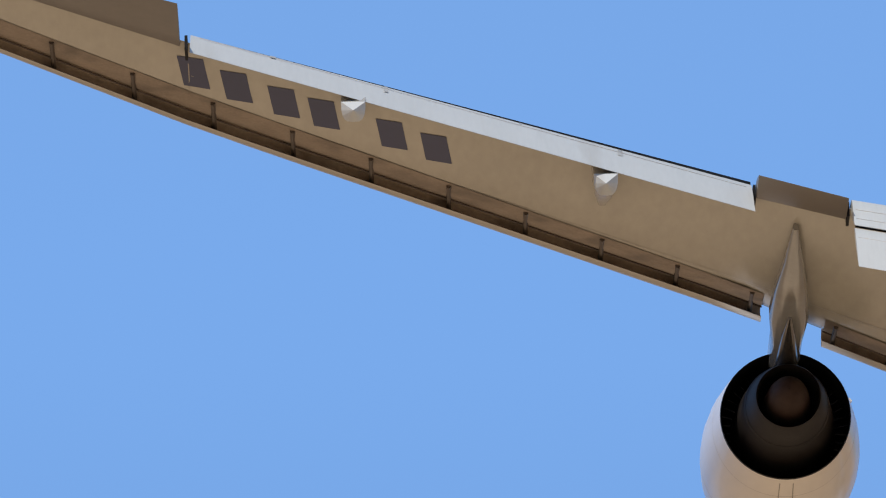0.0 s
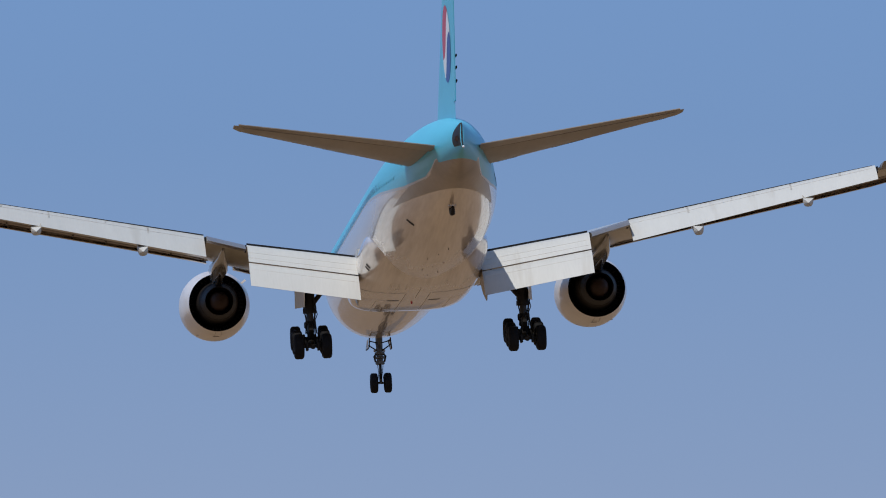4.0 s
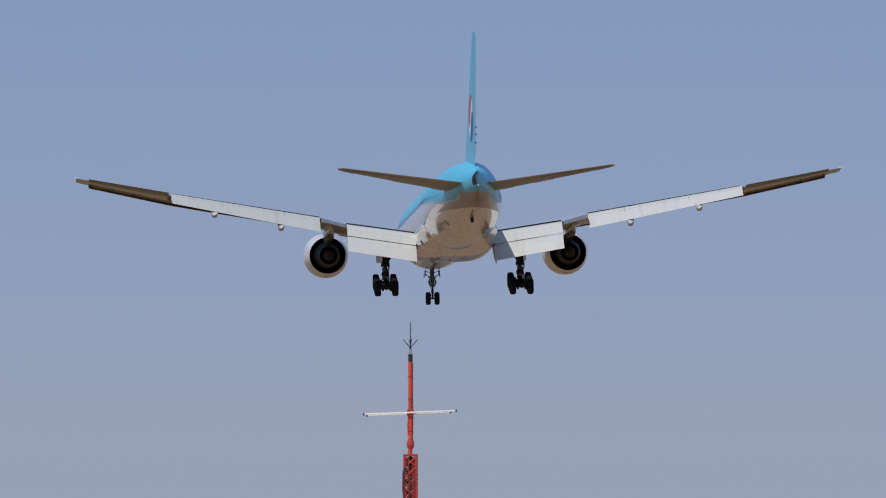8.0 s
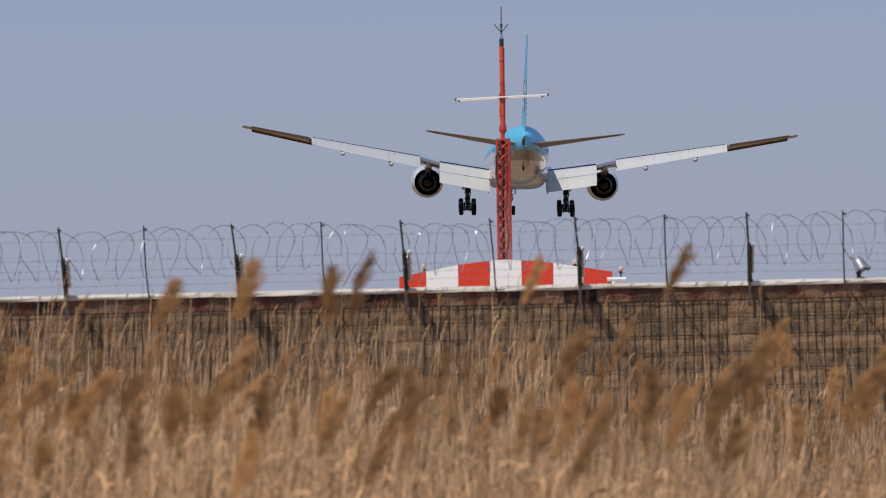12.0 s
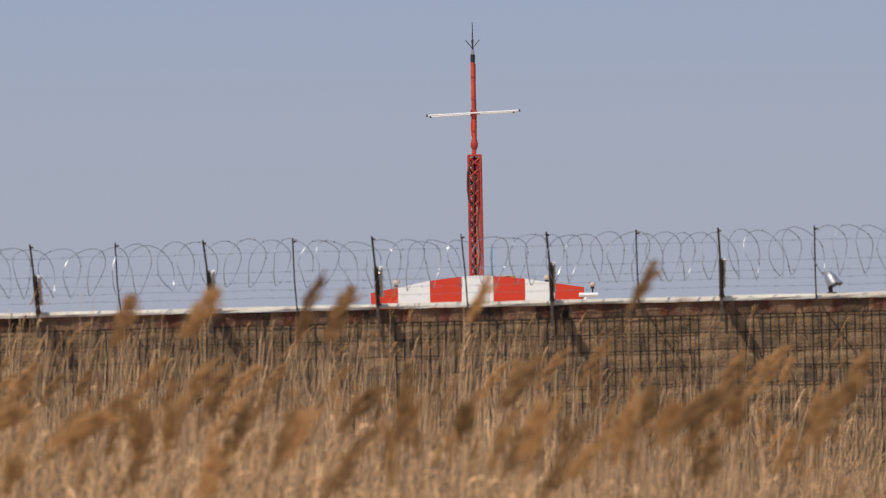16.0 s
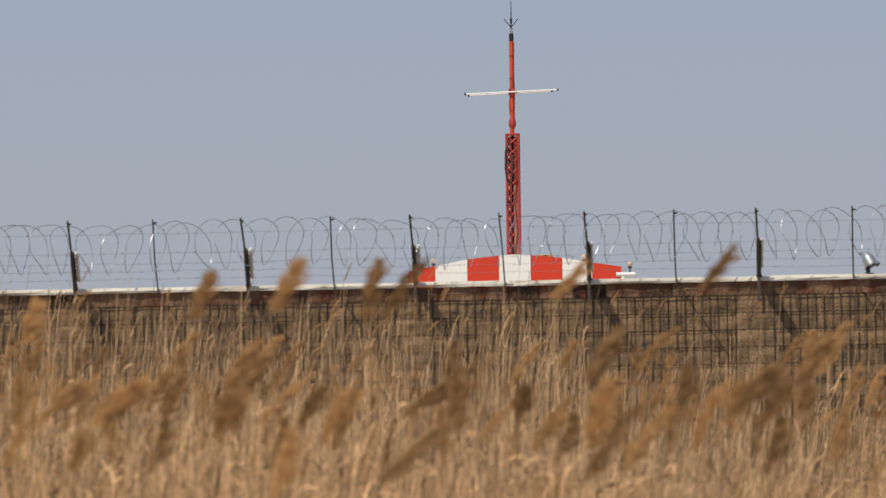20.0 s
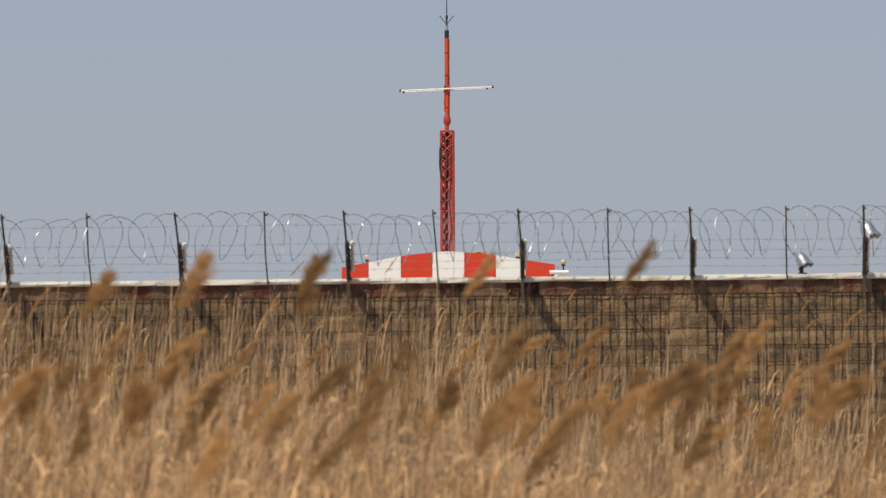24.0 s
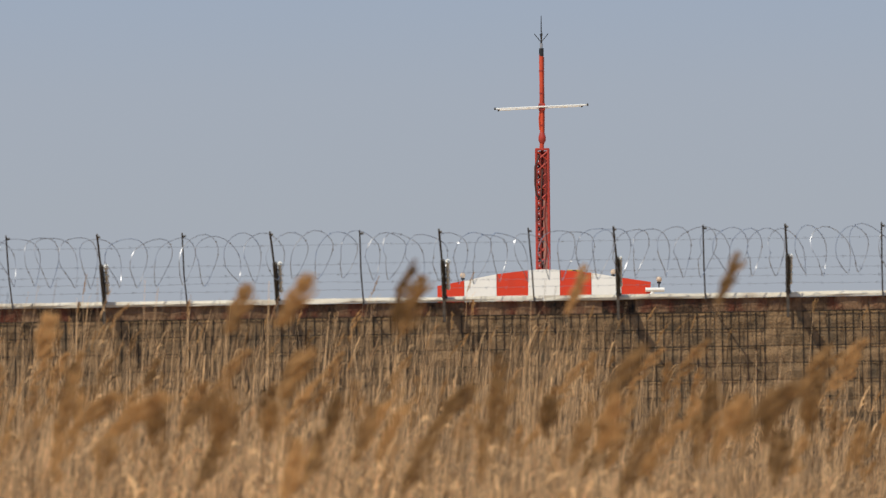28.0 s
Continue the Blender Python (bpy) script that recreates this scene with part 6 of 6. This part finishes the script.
inner_a, flank_a = bed(45, 74, 1.4, 1.2)
inner_b, flank_b = bed(74, 110.6, 1.65, 1.5)
BEDS = []
for places, sets, cuts, label in ((inner_a, low_sets, (0, 52, 60, 67, 80), "dense dry straw-coloured reed stalks and leaves"),
                                  (inner_b, far_sets, (0, 82, 90, 100, 120), "dry reeds growing up to the block wall")):
    for y0, y1 in zip(cuts, cuts[1:]):
        strip = join_bed("reed_bed", [p for p in places if y0 <= p[1] < y1], sets)
        BEDS.append((tagged(strip, label, "reeds", kind="stuff") or strip, 0.02 * (y0 + y1)))
tagged(join_bed("reed_bed", [p for i, p in enumerate(flank_a + flank_b) if i % 5 != 2], side_sets), "thinner dry reeds on the flanks of the field", "reeds", kind="stuff")

rng = np.random.default_rng(11)
# clumps that the wind moves: stems, and plumes that bend on them


def clump_kind(count, *how, lean=0.02, **more):
    """Stem meshes with the plumes that belong on them."""
    kinds = []
    for _ in range(count):
        loose = []
        g = reed_geometry(rng, *how, lean_to=lean, loose=loose, **more)
        kinds.append((reed_mesh("reed_clump", *g), [(top, reed_mesh("plume", V, F, MI)) for top, V, F, MI in loose]))
    return kinds


KINDS = {
    "near": clump_kind(7, 2, 0.22, (1.34, 1.72), 1.0, 0.4, plume=0.95, slim=1.1, blades=100),
    "tall": clump_kind(5, 1, 0.02, (1.84, 2.02), 1.0, 0.4, plume=1.05, slim=1.1, blades=110, tilt=-0.05),
    "mid": clump_kind(7, 3, 0.40, (1.15, 1.78), 0.8, 0.5, plume=1.05, slim=1.15, blades=80),
    "wall": clump_kind(7, 2, 0.35, (2.1, 2.9), 1.0, 0.4, plume=0.8, slim=0.6, blades=50),
    "far": clump_kind(6, 6, 0.55, (1.3, 2.3), 0.35, 0.5, 1.3, plume=0.9, slim=0.7, blades=60),
}
SWAY, BEND = [], []


def plant(kind, x, y, label):
    me, plumes = KINDS[kind][int(rng.integers(len(KINDS[kind])))]
    ob = new("reed_clump", me)
    tagged(ob, label, "reeds", "wind-blown reed clumps")
    SWAY.append((ob, x, y, rng.uniform(0, 6.28), rng.uniform(1.1, 1.7), rng.uniform(-14, 14)))
    for top, pme in plumes:
        pl = new("plume", pme)
        pl.parent = ob
        BEND.append((pl, top, x, y, rng.uniform(0, 6.28), rng.uniform(0.65, 1.25)))


for kind, spots in (("tall", ((-0.42, 35.0), (-0.55, 35.6), (0.14, 36.0), (-1.20, 35.0), (-0.80, 31.0), (-1.92, 37.0), (0.62, 33.0))),
                    ("wall", ((-5.6, 108.0), (-5.0, 106.5), (-4.3, 108.5), (-3.5, 107.0), (-2.8, 108.8), (-2.2, 107.5), (-1.5, 108.6), (-0.9, 106.8), (0.2, 108.2), (1.9, 107.8), (3.4, 108.4), (-5.3, 109.2), (-4.7, 109.5), (-3.9, 108.1), (-3.2, 109.3), (-2.5, 109.0), (-1.9, 109.6), (-1.2, 109.1), (-0.4, 109.4), (0.6, 109.0), (1.2, 109.5), (2.6, 109.2), (4.3, 109.3)))):
    for x, y in spots:
        plant(kind, x, y, "tall dry reeds with feathery plumes above the rest")
for kind, count, y0, y1 in (("near", 30, 28, 42), ("mid", 42, 42, 72), ("far", 48, 72, 108)):
    for i in range(count):
        y = y0 + (y1 - y0) * (i + rng.uniform(0, 1)) / count
        half = 0.057 * y + 0.25
        x = -half + 2 * half * ((i * 0.618034) % 1.0) + rng.uniform(-0.12, 0.12)
        plant(kind, x, y, "clump of dry reeds with golden-brown feathery plumes")


# ---- blocks of the wall ----
def block_mesh(w, h, seed, material="block"):
    """A rough split-faced block with an uneven front."""
    r = random.Random(seed)
    nx, nz = 4, 3
    V, F = [], []
    for j in range(nz):
        for i in range(nx):
            edge = i in (0, nx - 1) or j in (0, nz - 1)
            V.append((w * i / (nx - 1) - w / 2, 0.0 if edge else -0.004 - r.uniform(0, 0.010), h * j / (nz - 1)))
    for j in range(nz - 1):
        for i in range(nx - 1):
            a = j * nx + i
            F.append((a, a + 1, a + nx + 1, a + nx))
    c = len(V)
    V += [(-w / 2, 0.03, 0), (w / 2, 0.03, 0), (w / 2, 0.03, h), (-w / 2, 0.03, h)]
    F += [(c, c + 1, nx - 1, 0), (c + 1, c + 2, nx * nz - 1, nx - 1), (c + 2, c + 3, nx * (nz - 1), nx * nz - 1), (c + 3, c, 0, nx * (nz - 1))]
    me = bpy.data.meshes.new("block")
    me.from_pydata(V, [], F)
    me.materials.append(M[material])
    return me


BW, BH = 0.39, 0.20
cap_kinds = [block_mesh(BW - 0.008, 0.155, s, "beam") for s in range(20, 26)]
for i in range(-30, 31):
    ob = new("beam_block", random.Random(i).choice(cap_kinds))
    ob.parent = wall
    ob.location = (i * BW + 0.1, 0.006, TOP - 0.217)
block_kinds = [block_mesh(BW - 0.012, BH - 0.012, s) for s in range(8)]
rest_V, rest_F = [], []
made = 0
r = random.Random(5)
rows = int((TOP - 0.22) / BH)
for j in range(rows):
    z = TOP - 0.22 - BH * (j + 1)
    if z < 0:
        break
    for i in range(-76, 77):
        x = (i + 0.5 * (j % 2)) * BW
        if abs(x) > 30:
            continue
        if abs(x) < 6.9 and j < 8:
            ob = new("block", r.choice(block_kinds))
            ob.parent = wall
            ob.location = (x, 0.008 + r.uniform(-0.003, 0.004), z)
            made += 1
        else:
            me = r.choice(block_kinds)
            off = len(rest_V)
            rest_V += [(v.co.x + x, v.co.y + 0.008, v.co.z + z) for v in me.vertices]
            rest_F += [tuple(k + off for k in p.vertices) for p in me.polygons]
me = bpy.data.meshes.new("wall_blocks")
me.from_pydata(rest_V, [], rest_F)
me.materials.append(M["block"])
rest = new("wall_blocks", me)
rest.parent = wall
rest["kind"] = "stuff"


# ---- movement ----
def attitude(t, x, y, z, yaw, pitch, roll):
    return (t, Matrix.Translation((x, y, z)) @ Matrix.Rotation(radians(-yaw), 4, "Z") @ Matrix.Rotation(radians(pitch), 4, "X") @ Matrix.Rotation(radians(roll), 4, "Y"))


WIND = [(0, 8), (10, 6), (14, 12), (16, 18), (17, 29), (18, 24), (19, 17), (20, 17), (21, 24), (22.5, 21), (24, 20), (25, 16), (26, 13), (28, 12)]


def wind(t):
    """How far the wind bends a plume, in degrees."""
    return smooth_read(WIND, t)


def gust(t, x, y):
    """The wind's push, in degrees of lean to the east."""
    return 0.12 * wind(t) - 1.0 + 1.5 * math.sin(0.62 * t - 0.35 * x + 0.05 * y) + 1.2 * math.sin(1.37 * t - 0.5 * x + 1.3)


def motions():
    walk(airliner, [attitude(*row) for row in FLIGHT])
    for ob, phase in BEDS:
        # whole swathes of stalks give way to the gusts together
        rows = []
        for k in range(71):
            t = 0.4 * k
            push = 0.0012 * wind(t) - 0.02 + 0.022 * math.sin(1.5 * t + phase) + 0.012 * math.sin(3.7 * t + 2.3 * phase)
            rows.append((t, pose(push, 0, 0, 0, 0.12 * math.sin(1.1 * t + 1.7 * phase), 0)))
        walk(ob, rows)
    for ob, x, y, phase, speed, turn in SWAY:
        rows = []
        for k in range(71):
            t = 0.4 * k
            east = gust(t, x, y) + 1.5 * math.sin(2 * math.pi * speed * 0.55 * t + phase)
            north = 0.9 * math.sin(2 * math.pi * speed * 0.43 * t + phase * 1.7)
            rows.append((t, pose(x, y, 0, north, east, turn * 0.3)))
        walk(ob, rows)
    for ob, top, x, y, phase, share in BEND:
        rows = []
        for k in range(71):
            t = 0.4 * k
            bend = wind(t - 0.06 * x) * share + 6.0 * math.sin(2.6 * t + phase) + 3.0 * math.sin(5.1 * t + 2 * phase)
            rows.append((t, pose(*top, 3.0 * math.sin(1.9 * t + phase), bend, 0)))
        walk(ob, rows)


motions()
